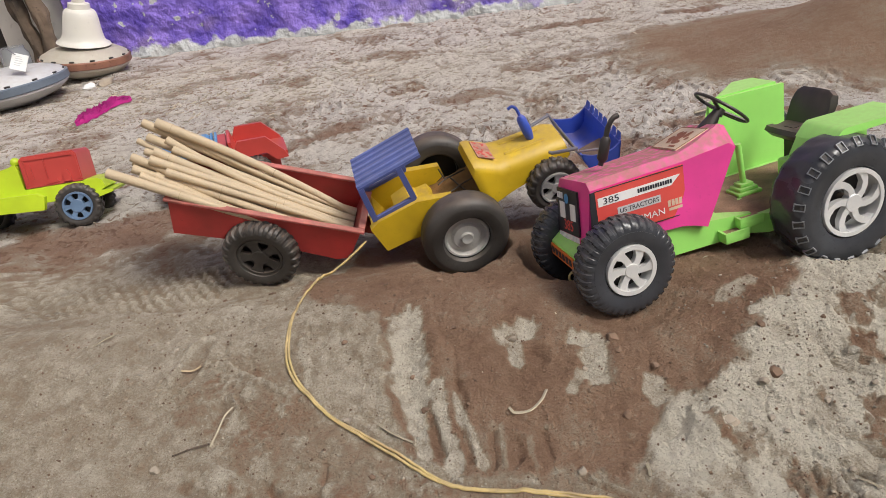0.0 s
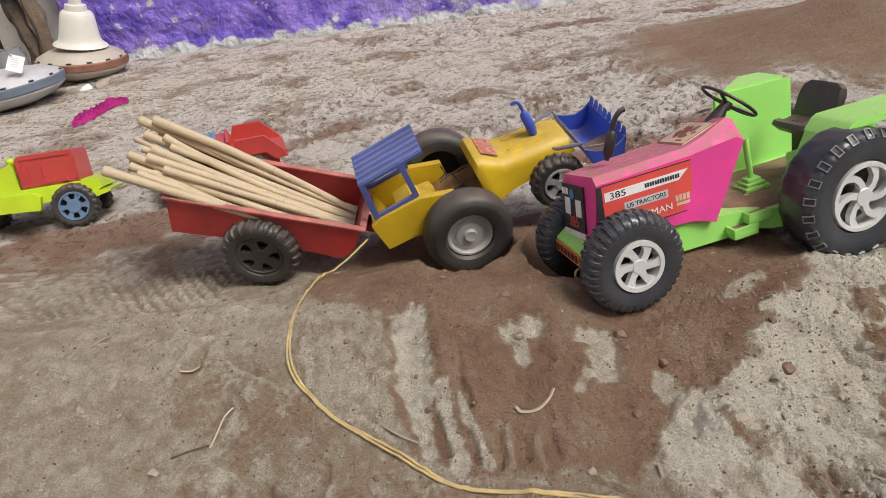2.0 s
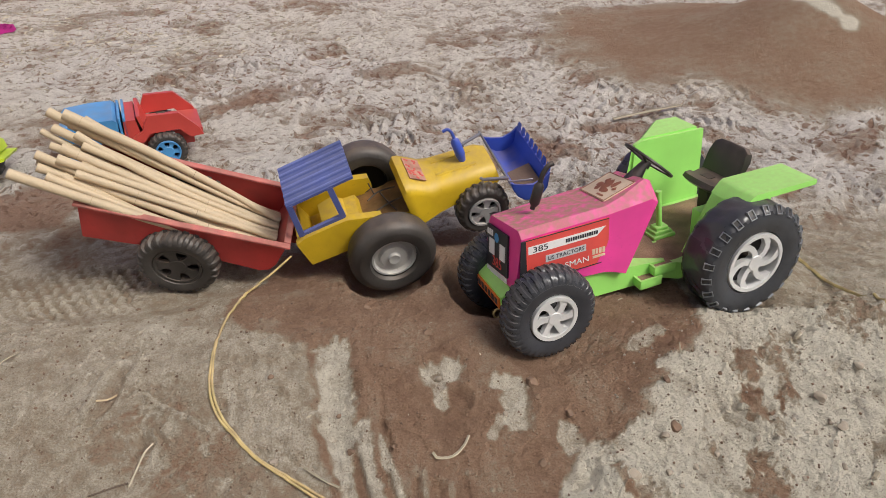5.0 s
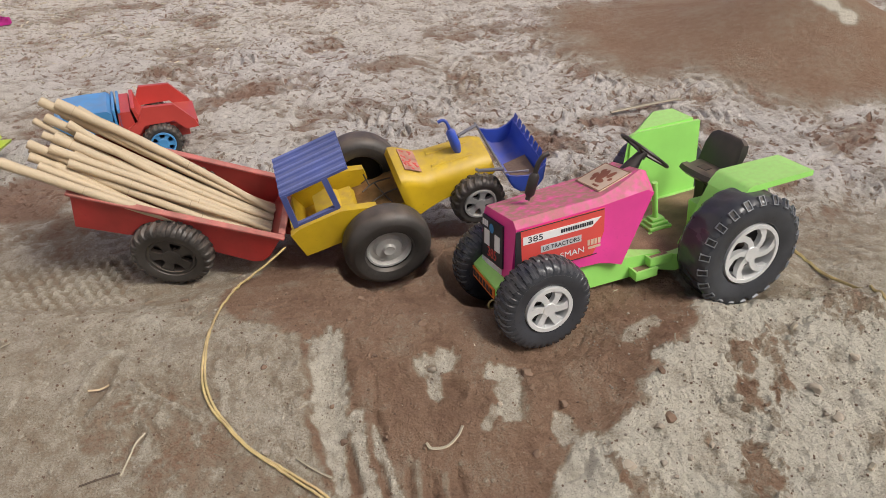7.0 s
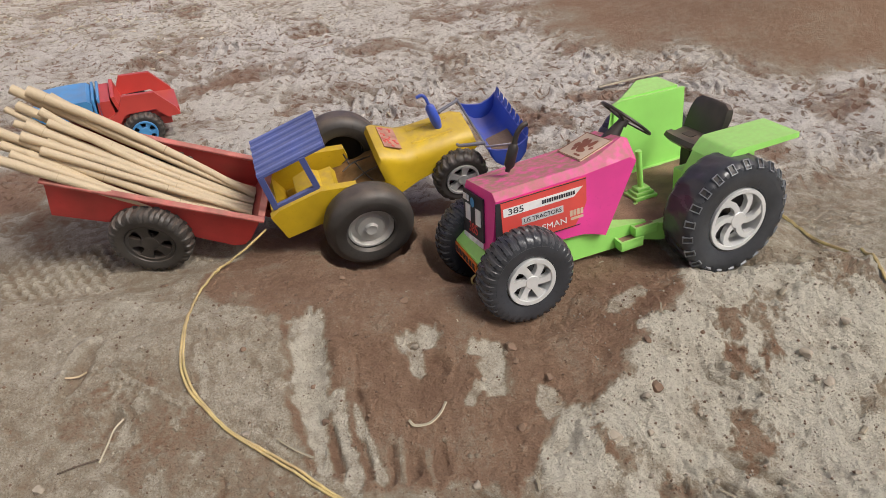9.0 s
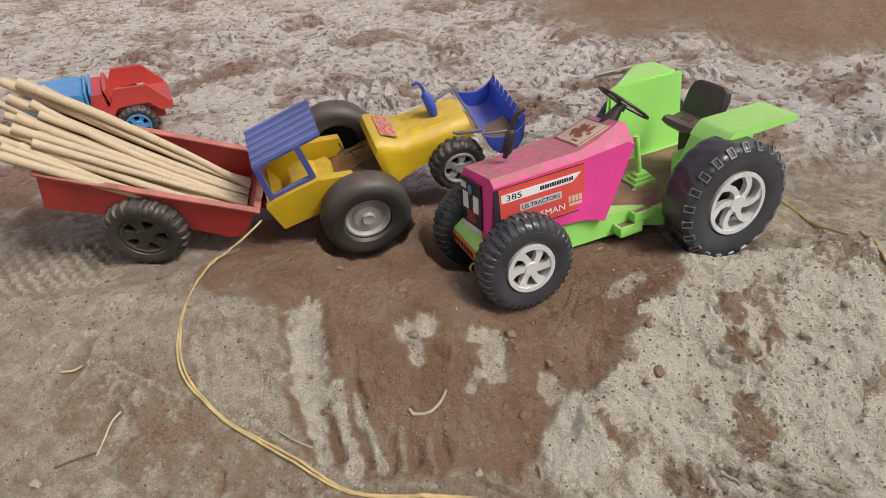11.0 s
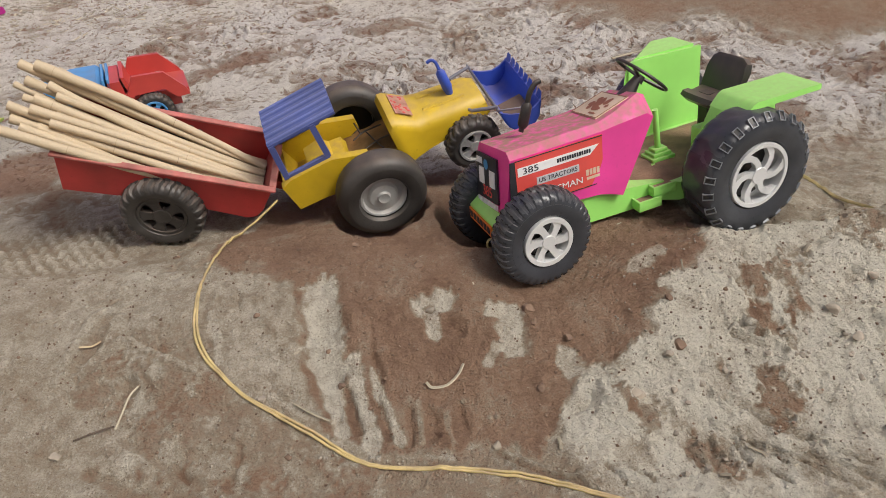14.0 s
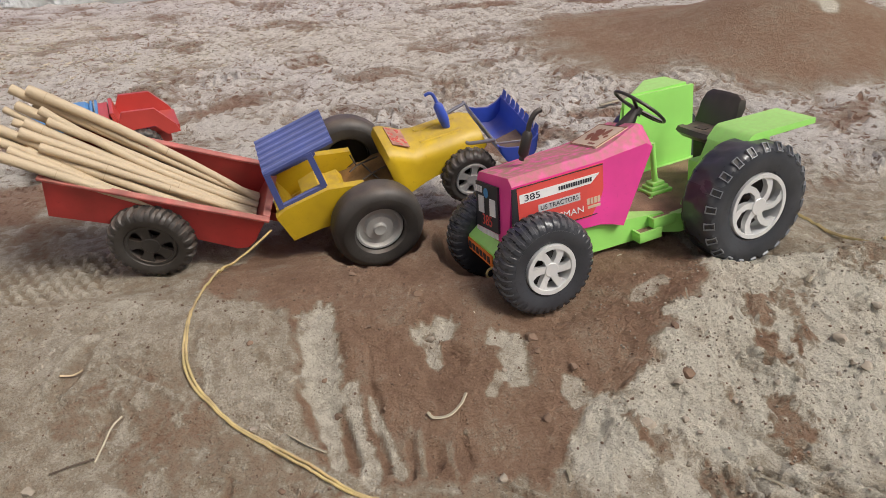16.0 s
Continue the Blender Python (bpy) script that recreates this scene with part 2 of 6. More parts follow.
def gnoise(x, y, s, off=0.0):
    """Gradient noise of s waves a metre, about -1 to 1."""
    x, y = (np.asarray(x) * s + (31.7 + off * 17.3)).astype(np.float32), (np.asarray(y) * s + (11.9 + off * 29.1)).astype(np.float32)
    xf, yf = np.floor(x), np.floor(y)
    xi, yi = xf.astype(np.int32), yf.astype(np.int32)
    fx, fy = (x - xf).astype(np.float32), (y - yf).astype(np.float32)
    u, v = fx * fx * (3 - 2 * fx), fy * fy * (3 - 2 * fy)

    def g(i, j):
        p, q = (xi + i) & 255, (yi + j) & 255
        return GRAD_X[p, q] * (fx - i) + GRAD_Y[p, q] * (fy - j)
    a, b = g(0, 0), g(0, 1)
    a = a + (g(1, 0) - a) * u
    b = b + (g(1, 1) - b) * u
    return 1.5 * (a + (b - a) * v)


def fbm(x, y, s, octaves=4, off=0.0):
    t, a, n = 0, 1.0, 0.0
    for k in range(octaves):
        t, n, a, s = t + a * gnoise(x, y, s, off + k), n + a, a * 0.5, s * 2.03
    return t / n * 1.4


def lumps(x, y, s, share, off=0):
    """Scattered round crumbs, s a metre each way: how far each stands up, in its own widths."""
    x, y = np.asarray(x) * s + 40.3, np.asarray(y) * s + 40.3
    xf, yf = np.floor(x), np.floor(y)
    fx, fy = (x - xf).astype(np.float32), (y - yf).astype(np.float32)
    xi, yi = xf.astype(np.int32) + 13 * off, yf.astype(np.int32) + 7 * off
    out = np.zeros_like(fx)
    for i in (-1, 0, 1):
        for j in (-1, 0, 1):
            p, q = (xi + i) & 255, (yi + j) & 255
            r = np.clip((JIT_R[p, q] - (1 - share)) / share, 0, 1) * 0.62
            dx, dy = fx - i - JIT_X[p, q], fy - j - JIT_Y[p, q]
            d2 = dx * dx + dy * dy * (0.7 + 0.8 * JIT_X[q, p])
            out = np.maximum(out, r - d2 / np.maximum(r, 0.05))
    return out


def step01(u):
    u = np.clip(u, 0, 1)
    return u * u * (3 - 2 * u)


def oval(x, y, cx, cy, rx, ry=None, turn=0.0):
    """0 in the middle, 1 on the edge, more outside."""
    ry = ry or rx
    a = radians(turn)
    dx, dy = x - cx, y - cy
    u, v = dx * math.cos(a) + dy * math.sin(a), dy * math.cos(a) - dx * math.sin(a)
    return np.sqrt((u / rx) ** 2 + (v / ry) ** 2)


def along(x, y, ax, ay, bx, by):
    """Distance from a line's stretch."""
    dx, dy = bx - ax, by - ay
    t = np.clip(((x - ax) * dx + (y - ay) * dy) / (dx * dx + dy * dy), 0, 1)
    return np.hypot(x - ax - t * dx, y - ay - t * dy)


def inside(x, y, poly):
    """Distance into a closed outline, negative outside."""
    d, odd = np.full(np.shape(x), 9.0), np.zeros(np.shape(x), dtype=bool)
    for (ax, ay), (bx, by) in zip(poly, poly[1:] + poly[:1]):
        d = np.minimum(d, along(x, y, ax, ay, bx, by))
        if ay != by:
            odd ^= ((ay > y) != (by > y)) & (x < (bx - ax) * (y - ay) / (by - ay) + ax)
    return np.where(odd, d, -d)


# pale hollow scooped out with a hand: from, to, half width, depth, how pale
SCOOP = [
    (-0.098, 0.698, -0.095, 0.648, 0.0250, 0.006, 1), (-0.095, 0.648, -0.092, 0.607, 0.0265, 0.007, 1), (-0.096, 0.607, -0.086, 0.569, 0.0175, 0.005, 1),
    (-0.091, 0.581, -0.074, 0.528, 0.0105, 0.001, 1), (-0.066, 0.606, -0.047, 0.512, 0.0110, 0.001, 0.95), (-0.040, 0.590, -0.022, 0.514, 0.0085, 0, 0.85),
]
# grooves of the finger tips
FINGERS = [
    (-0.071, 0.573, -0.063, 0.531, 0.0062, 0.0075, -0.55), (-0.037, 0.554, -0.034, 0.517, 0.0050, 0.005, -0.45), (-0.006, 0.546, -0.011, 0.512, 0.0050, 0.004, -0.25),
    (0.015, 0.536, 0.014, 0.521, 0.0085, 0.005, -0.25), (-0.041, 0.605, -0.031, 0.583, 0.0046, 0.005, -0.5), (0.004, 0.553, 0.003, 0.510, 0.0037, -0.003, 0.5),
    (0.031, 0.540, 0.033, 0.508, 0.0041, -0.003, 0.5), (-0.043, 0.659, -0.043, 0.608, 0.0040, 0.0015, -0.15), (0.045, 0.545, 0.050, 0.515, 0.0040, 0.004, -0.3),
]
PALE_MARKS = [
    (0.022, 0.664, 0.042, 0.668, 0.0195, 0.007, 0.95), (0.026, 0.644, 0.029, 0.626, 0.0110, 0.004, 0.9), (0.023, 0.662, 0.026, 0.661, 0.0067, 0.005, -0.3),
    (0.047, 0.634, 0.052, 0.632, 0.0130, 0.007, -0.55), (0.094, 0.646, 0.110, 0.652, 0.0105, 0.003, 0.9), (0.116, 0.649, 0.113, 0.607, 0.0180, 0.006, 0.9),
    (0.094, 0.606, 0.083, 0.589, 0.0094, 0.002, 0.7), (0.168, 0.585, 0.172, 0.572, 0.0154, 0.001, 0.85), (0.273, 0.684, 0.307, 0.699, 0.0130, -0.002, 0.8),
    (-0.221, 0.673, -0.205, 0.617, 0.0059, -0.002, 0.75), (-0.184, 0.670, -0.167, 0.614, 0.0241, 0.001, 0.5),
]
# hand grooves and raised lines; last value paints in groove shade and paler crests
SCRATCHES = [
    (-0.345, 0.698, -0.362, 0.635, 0.0100, 0.006, -0.2), (-0.361, 0.701, -0.376, 0.642, 0.0055, -0.004, 0.35), (-0.322, 0.664, -0.233, 0.608, 0.0034, -0.004, 0.6),
    (-0.309, 0.610, -0.299, 0.603, 0.0081, 0.005, -0.2), (-0.289, 0.610, -0.278, 0.598, 0.0040, 0.005, -0.3), (-0.385, 0.637, -0.381, 0.615, 0.0032, -0.003, 0.5),
    (-0.443, 0.656, -0.447, 0.631, 0.0037, -0.003, 0.4), (0.368, 0.598, 0.404, 0.562, 0.0034, 0.005, -0.1), (0.373, 0.603, 0.409, 0.566, 0.0022, -0.004, 0.3),
    (0.387, 0.548, 0.408, 0.536, 0.0029, -0.005, 0.3), (0.324, 0.520, 0.380, 0.491, 0.0052, 0.005, -0.2), (0.370, 0.461, 0.443, 0.400, 0.0048, 0.006, -0.15),
    (0.377, 0.467, 0.444, 0.409, 0.0027, -0.003, 0.2),
]
# ruts and short strokes across the slope; last value paints shaded beds and lit lips
RUTS = [
    (0.326, 0.512, 0.389, 0.470, 0.0033, 0.006, -0.15), (0.389, 0.470, 0.450, 0.410, 0.0033, 0.006, -0.15), (0.333, 0.518, 0.398, 0.475, 0.0026, -0.003, 0.2),
    (0.304, 0.497, 0.369, 0.445, 0.0032, 0.005, -0.15), (0.369, 0.445, 0.405, 0.409, 0.0032, 0.005, -0.15), (0.290, 0.480, 0.292, 0.454, 0.0031, 0.005, -0.2),
    (0.313, 0.482, 0.315, 0.448, 0.0032, 0.005, -0.2), (0.332, 0.476, 0.336, 0.458, 0.0026, 0.005, -0.2),
    (0.342, 0.459, 0.352, 0.444, 0.0026, 0.005, -0.2), (0.332, 0.440, 0.343, 0.422, 0.0025, 0.005, -0.2),
    (0.353, 0.591, 0.405, 0.558, 0.0027, 0.005, -0.2), (0.360, 0.596, 0.411, 0.562, 0.0027, -0.003, 0.2), (0.301, 0.480, 0.302, 0.453, 0.0025, -0.003, 0.2),
    (0.323, 0.479, 0.324, 0.448, 0.0026, -0.003, 0.2), (0.275, 0.475, 0.277, 0.444, 0.0025, -0.003, 0.2),
]
# lower strokes, their beds painted darker and their lips paler
LOW_SCRATCHES = [
    (0.075, 0.493, 0.151, 0.444, 0.0030, 0.004, -0.2), (0.086, 0.492, 0.169, 0.439, 0.0022, -0.003, 0.3), (0.179, 0.462, 0.191, 0.441, 0.0028, 0.004, -0.3),
    (0.204, 0.458, 0.220, 0.437, 0.0026, 0.004, -0.3), (0.303, 0.480, 0.296, 0.437, 0.0060, 0.003, -0.2), (0.263, 0.473, 0.268, 0.444, 0.0050, 0.004, -0.3),
    (-0.211, 0.532, -0.142, 0.513, 0.0025, -0.003, 0.2), (-0.124, 0.559, -0.089, 0.540, 0.0021, -0.003, 0.3), (-0.180, 0.528, -0.188, 0.489, 0.0050, 0.004, -0.2),
    (-0.243, 0.517, -0.229, 0.500, 0.0043, 0.005, -0.3), (-0.300, 0.545, -0.215, 0.490, 0.0060, 0.003, -0.2), (-0.330, 0.520, -0.240, 0.462, 0.0070, 0.003, -0.2),
]
# crumbly pale slope and, beside it, the damp soil turned up round the wheels
EDGE = [(0.149, 0.478), (0.145, 0.509), (0.161, 0.539), (0.182, 0.564), (0.222, 0.563), (0.238, 0.575), (0.264, 0.587), (0.263, 0.608), (0.291, 0.626), (0.289, 0.645), (0.316, 0.652), (0.341, 0.663), (0.361, 0.684), (0.363, 0.703), (0.372, 0.751)]
SLOPE = EDGE + [(0.50, 0.735), (1.30, 0.70), (1.30, 0.30), (0.45, 0.32), (0.186, 0.436)]
DUG = [(0.36, 0.86), (0.10, 1.02), (-0.12, 1.03), (-0.19, 0.96), (-0.244, 0.775), (-0.20, 0.735), (-0.14, 0.715), (-0.125, 0.69), (-0.122, 0.60), (-0.10, 0.53), (-0.05, 0.505), (0.013, 0.50), (0.05, 0.503), (0.113, 0.489)] + EDGE[1:]
# damp spots: x, y, radii, turn, strength
DAMP_SLOPE = [
    (0.404, 0.640, 0.019, 0.026, 10, 0.85), (0.400, 0.602, 0.017, 0.022, 20, 0.85), (0.449, 0.650, 0.017, 0.030, 0, 0.65), (0.446, 0.615, 0.014, 0.020, 0, 0.5), (0.417, 0.570, 0.013, 0.022, 10, 0.6),
    (0.381, 0.520, 0.024, 0.027, 0, 0.85), (0.329, 0.549, 0.008, 0.018, 20, 0.6), (0.533, 0.548, 0.024, 0.018, 0, 0.55), (0.320, 0.676, 0.022, 0.012, 30, 0.7), (0.342, 0.692, 0.014, 0.012, 30, 0.8),
    (0.466, 0.684, 0.014, 0.010, 0, 0.4), (0.216, 0.530, 0.011, 0.022, 10, 0.75), (0.232, 0.503, 0.014, 0.016, 0, 0.55), (0.59, 0.71, 0.050, 0.022, 0, 0.7), (0.27, 0.465, 0.030, 0.014, -30, 0.5),
]
DAMP_LOW = [
    (-0.190, 0.540, 0.110, 0.040, -25, 0.35), (-0.35, 0.46, 0.20, 0.03, 8, 0.3), (0.02, 0.465, 0.22, 0.035, 0, 0.35), (-0.330, 0.605, 0.030, 0.018, -20, 0.35), (0.640, 0.540, 0.060, 0.060, 0, 0.5),
    (-0.42, 0.835, 0.200, 0.045, 4, 0.10), (-0.640, 1.110, 0.330, 0.110, 12, 0.75), (-0.260, 0.60, 0.030, 0.05, 30, 0.35),
]
DAMP_FAR = [
    (0.30, 1.30, 0.12, 0.05, 15, 0.7), (0.66, 1.16, 0.10, 0.04, 10, 0.7), (0.62, 1.36, 0.10, 0.05, 0, 0.6), (0.46, 1.42, 0.05, 0.03, 0, 0.7), (-0.30, 1.62, 0.16, 0.05, 30, 0.5), (0.55, 1.20, 0.14, 0.05, 20, 0.5),
    (0.02, 1.80, 0.10, 0.06, 20, 0.6), (0.33, 1.85, 0.10, 0.04, 10, 0.5), (0.95, 1.28, 0.12, 0.04, 20, 0.6), (-0.42, 1.55, 0.12, 0.05, 20, 0.5), (0.45, 2.62, 0.16, 0.06, 10, 0.7), (0.85, 2.60, 0.14, 0.05, 5, 0.7), (-0.75, 2.38, 0.10, 0.04, 0, 0.6), (-0.66, 1.14, 0.32, 0.10, 12, 0.9),
]
CREST = [(0.330, 0.675), (0.290, 0.622), (0.240, 0.560), (0.215, 0.515)]
HEAP = (1.14, 1.82)


def dashes(x, y, s, off):
    """Short chopped strokes that lie in patches, each patch with a direction of its own."""
    total, weight = 0, 0
    for k in range(4):
        a = 0.35 + k * 0.80
        u, v = x * math.cos(a) + y * math.sin(a), y * math.cos(a) - x * math.sin(a)
        w = np.exp(9 * gnoise(x, y, 5.5, off + k * 3.1))
        bend = v + 0.010 * gnoise(u, v, 9, off + k)
        total, weight = total + w * gnoise(u * 0.34, bend, s, off + 20 + k), weight + w
    return total / weight


def lie(x, y):
    """The large shape of the sand: a bank with a flat top and a dug crest."""
    left, right = step01((-0.20 - x) / 0.16), step01((x + 0.2) / 0.3)
    top = 0.050 - 0.014 * left - 0.02 * step01((np.abs(x - 0.1) - 0.7) / 0.8)
    front = -0.026 + (top + 0.026) * step01((y - 0.46) / 0.27) - 0.02 * step01((0.40 - y) / 1.0)
    back = top * (1 - step01((y - 0.78 + 0.04 * left) / (0.14 + 0.18 * right))) - 0.030 * step01((x - 0.50) / 0.12) * step01((y - 0.72) / 0.08) * (1 - step01((y - 0.95) / 0.2))
    z = np.where(y < 0.75, front, back)
    d = np.minimum.reduce([along(x, y, *a, *b) for a, b in zip(CREST, CREST[1:])])
    lean = step01((x - 0.29 - (y - 0.622) * 0.75) / 0.10 + 0.5)
    return z + 0.017 * np.exp(-(d / (0.036 + 0.034 * lean)) ** 2) * step01((y - 0.44) / 0.08)


def far_sand(x, y):
    """Trodden, crumbled ground: height, paleness, how crusted."""
    d = np.hypot((x - HEAP[0]) * 0.9, y - HEAP[1]) * (1 + 0.12 * fbm(x, y, 2.0, 3, 4))
    z = 0.175 * np.exp(-(d / 0.27) ** 1.5) + 0.030 * np.exp(-(oval(x, y, 0.98, 2.05, 0.60, 0.36, -25)) ** 2)
    z = z + 0.15 * np.exp(-(np.hypot(x - 2.15, y - 2.75) / 0.40) ** 1.5)
    spread = oval(x, y, 1.14, 1.84, 0.86, 0.50, -20) + 0.16 * fbm(x, y, 4, 4, 9)
    heap = step01((1.0 - spread) / 0.30)
    heap = np.maximum(heap, step01((0.62 - np.hypot(x - 2.15, y - 2.75) + 0.1 * fbm(x, y, 4, 3, 9)) / 0.2))
    scar = step01(1.1 - along(x, y, 1.075, 1.80, 1.15, 1.70) / 0.030 + 0.4 * fbm(x, y, 20, 2, 91))
    # chopped cuts, broken crusts and loose clods
    cut = -np.clip((np.abs(dashes(x, y, 30, 50)) - 0.16) * 7, 0, 1) - 0.6 * np.clip((np.abs(dashes(x + 5, y, 58, 80)) - 0.17) * 7, 0, 1)
    warp = 0.012 * gnoise(x, y, 30, 40)
    plates = np.clip(3.5 * fbm(x + warp, y * 0.8 - warp, 11, 3, 42), -1, 1)
    clod = lumps(x + warp * 0.5, y - warp * 0.5, 46, 0.40, 3)
    crumb = 0.55 * cut + 0.40 * plates + 0.22 * fbm(x, y, 60, 3, 2)
    # short stretches of tyre track with bars across
    for ax, ay, bx, by, wide, bar in ((-0.20, 1.33, 0.02, 1.40, 0.045, 0.026), (-0.10, 1.44, 0.12, 1.55, 0.05, 0.03), (0.30, 1.16, 0.62, 1.28, 0.045, 0.026), (0.52, 1.62, 0.92, 1.50, 0.05, 0.030), (-0.62, 1.70, -0.36, 1.86, 0.05, 0.03), (0.38, 1.52, 0.72, 1.40, 0.05, 0.028), (0.70, 1.02, 0.98, 1.16, 0.045, 0.024), (0.10, 1.62, 0.34, 1.74, 0.045, 0.028)):
        dist = along(x + 0.01 * gnoise(x, y, 15, 92), y + 0.01 * gnoise(x, y, 15, 93), ax, ay, bx, by)
        on = step01((1 - dist / wide) * 2)
        run = ((x - ax) * (bx - ax) + (y - ay) * (by - ay)) / math.hypot(bx - ax, by - ay)
        on = on * step01(0.7 + gnoise(x, y, 9, ax * 7))
        crumb = crumb * (1 - 0.8 * on) + on * 0.65 * np.clip(1.6 * np.sin(2 * np.pi * (run + 0.6 * dist + 0.006 * gnoise(x, y, 20, 94)) / bar), -1, 1)
    calm = np.clip(1 - heap, 0.06, 1) * (0.55 + 0.45 * step01(0.5 + 0.8 * gnoise(x, y, 2.2, 6)))
    z = z + calm * (0.0095 * crumb + 0.004 * clod + 0.007 * fbm(x, y, 6, 2, 8))
    ragged = fbm(x, y, 16, 4, 64)
    bare = step01((fbm(x, y, 5.5, 3, 12) + 0.35 * ragged - 0.16) / 0.30)
    # cuts are coloured darker: their thin shade is put into the tone
    dry = 0.99 - 0.30 * bare + 0.10 * plates + 0.18 * cut + 0.10 * clod
    rx, ry = x + 0.03 * gnoise(x, y, 14, 68), y + 0.03 * gnoise(x, y, 14, 69)
    for cx, cy, a, b, turn, k in DAMP_FAR:
        dry = dry * (1 - 0.7 * k * step01((1.1 - oval(rx, ry, cx, cy, a, b, turn) + 0.6 * ragged) / 0.5))
    dry = dry * (1 - heap) + heap * (0.36 + 0.14 * fbm(x, y, 8, 4, 98) + 0.8 * scar)
    return z, dry, calm


def marks(x, y, z, dry, rows, wx, wy, lip):
    """Press strokes into the sand; pale above 0 colours the bed paler, below 0 darker."""
    for ax, ay, bx, by, r, depth, pale in rows:
        q = along(wx, wy, ax, ay, bx, by) / r
        z = z - depth * step01((1.25 - q) * 1.1) + abs(depth) * 0.25 * step01(1 - np.abs(q - 1.35) * 2.5)
        m = step01((1.02 - q + 0.30 * lip) * 2.4)
        dry = dry + m * pale * (np.clip(dry, 0, 1) if pale < 0 else (0.86 + 0.14 * lip - dry))
    return z, dry


def near_sand(x, y):
    """Raked and dug sand close by: height and paleness."""
    lx, ly = x + 0.004 * fbm(x, y, 110, 2, 70), y + 0.004 * fbm(x, y, 110, 2, 71)
    small, mid = lumps(lx, ly, 120, 0.42, 1), lumps(lx + 0.6 * (lx - x), ly + 0.6 * (ly - y), 52, 0.22, 2)
    loose = step01(0.42 + 0.9 * fbm(x, y, 9, 3, 95))
    pits = lumps(lx + 3.1, ly + 1.7, 95, 0.20, 5)
    broad, fine = fbm(x, y, 14, 3, 14), fbm(x, y, 90, 2, 15)
    scuff = fbm(x * 0.45 + y * 0.9, y * 0.45 - x * 0.25, 24, 4, 43)
    wx, wy = x + 0.006 * fbm(x, y, 34, 4, 20) + 0.007 * gnoise(x, y, 13, 66), y + 0.006 * fbm(x, y, 34, 4, 21) + 0.007 * gnoise(x, y, 13, 67)
    ragged = fbm(x, y, 30, 5, 64) + 0.5 * fbm(x, y, 140, 2, 65)
    lip = fbm(x * 0.8 + y * 0.6, y * 0.8 - x * 0.6, 90, 3, 44)
    into = inside(wx, wy, SLOPE)
    slope = step01((into + 0.003 + 0.012 * ragged) / 0.008) * step01((1.25 - x) / 0.3)
    deep = inside(wx, wy, DUG)
    dug = step01((deep + 0.003 + 0.006 * ragged) / 0.009) * (1 - slope)
    z = (1 - 0.45 * dug) * (1 - 0.5 * slope) * (0.0050 * broad + 0.0042 * scuff) + 0.0024 * fine + 0.0046 * small * loose * (1 - 0.3 * dug) + 0.0040 * mid * loose - 0.0022 * pits * (1 - 0.6 * dug)
    # crumbly slope: thin crusts broken into steps, loose clods, a raised brink
    crag = fbm(x + 0.5 * y, 0.7 * y - 0.4 * x, 22, 5, 16)
    crust = np.clip(5 * crag, -1, 1)
    run, across = 0.65 * x - 0.76 * y, 0.76 * x + 0.65 * y
    rill = fbm(run * 0.35 + 0.02 * gnoise(x, y, 12, 26), across, 34, 3, 27)
    knob = np.clip(2.2 * fbm(x * 0.8 - y * 0.6, y * 0.8 + x * 0.6, 30, 2, 28), -0.6, 1)
    z = z + (slope + 0.35 * (1 - slope) * (1 - dug)) * (0.0026 * np.clip(2 * rill, -1, 1) + 0.0014 * knob)
    z = z + slope * (0.40 + 0.60 * step01((y - 0.44) / 0.10)) * (0.0026 * crust + 0.0020 * fbm(x, y, 48, 3, 17) + 0.0024 * fbm(x, y, 150, 2, 18) + 0.0034 * mid + 0.0020 * small) + 0.0040 * np.exp(-((into - 0.008) / 0.012) ** 2) - dug * 0.004 * step01(deep / 0.03)
    dry = 0.68 + 0.10 * fbm(x, y, 5, 3, 10) + 0.10 * fbm(x, y, 40, 3, 11) + 0.10 * scuff
    # crumbs and steps coloured paler; pits darker, with their shade in the tone
    dry = dry + slope * (0.32 + 0.08 * crust + 0.07 * knob + 0.10 * fbm(x, y, 45, 3, 19) - 0.12 * step01((0.52 - y) / 0.08)) + 0.22 * (small * loose + mid) - 0.14 * pits
    dry = dry * (1 - dug) + dug * (0.30 + 0.24 * fbm(x, y, 18, 4, 97) + 0.20 * small)
    for cx, cy, rx, ry, turn, k in DAMP_SLOPE + DAMP_LOW:
        dry = dry * (1 - 0.72 * k * step01((1.28 - oval(wx, wy, cx, cy, rx, ry, turn) + 1.25 * ragged) / 0.75))
    wx, wy = x + 0.0040 * fbm(x * 0.8 - y * 0.6, y * 0.8 + x * 0.6, 26, 3, 22), y + 0.0040 * fbm(x * 0.8 - y * 0.6, y * 0.8 + x * 0.6, 26, 3, 23)
    for rows in (SCOOP, PALE_MARKS, FINGERS, SCRATCHES, RUTS, LOW_SCRATCHES):
        z, dry = marks(x, y, z, dry, rows, wx, wy, lip)
    # ruts with tread marks, left by the trailer's wheels
    for y0 in (0.845, 0.878, 0.911, 0.944, 1.035):
        band = step01((1 - np.abs(y - y0 - 0.05 * (x + 0.4)) / 0.019) * 2) * step01((-0.36 - x) / 0.05) * step01((x + 1.1) / 0.3) * step01(0.8 + gnoise(x, y, 14, y0 * 9))
        bars = np.clip(1.8 * np.sin(x * 2 * np.pi / 0.019 + y0 * 40 + 1.6 * gnoise(x, y, 22, 7)) * np.cos((y - y0 - 0.05 * (x + 0.4)) * 2 * np.pi / 0.030), -1, 1)
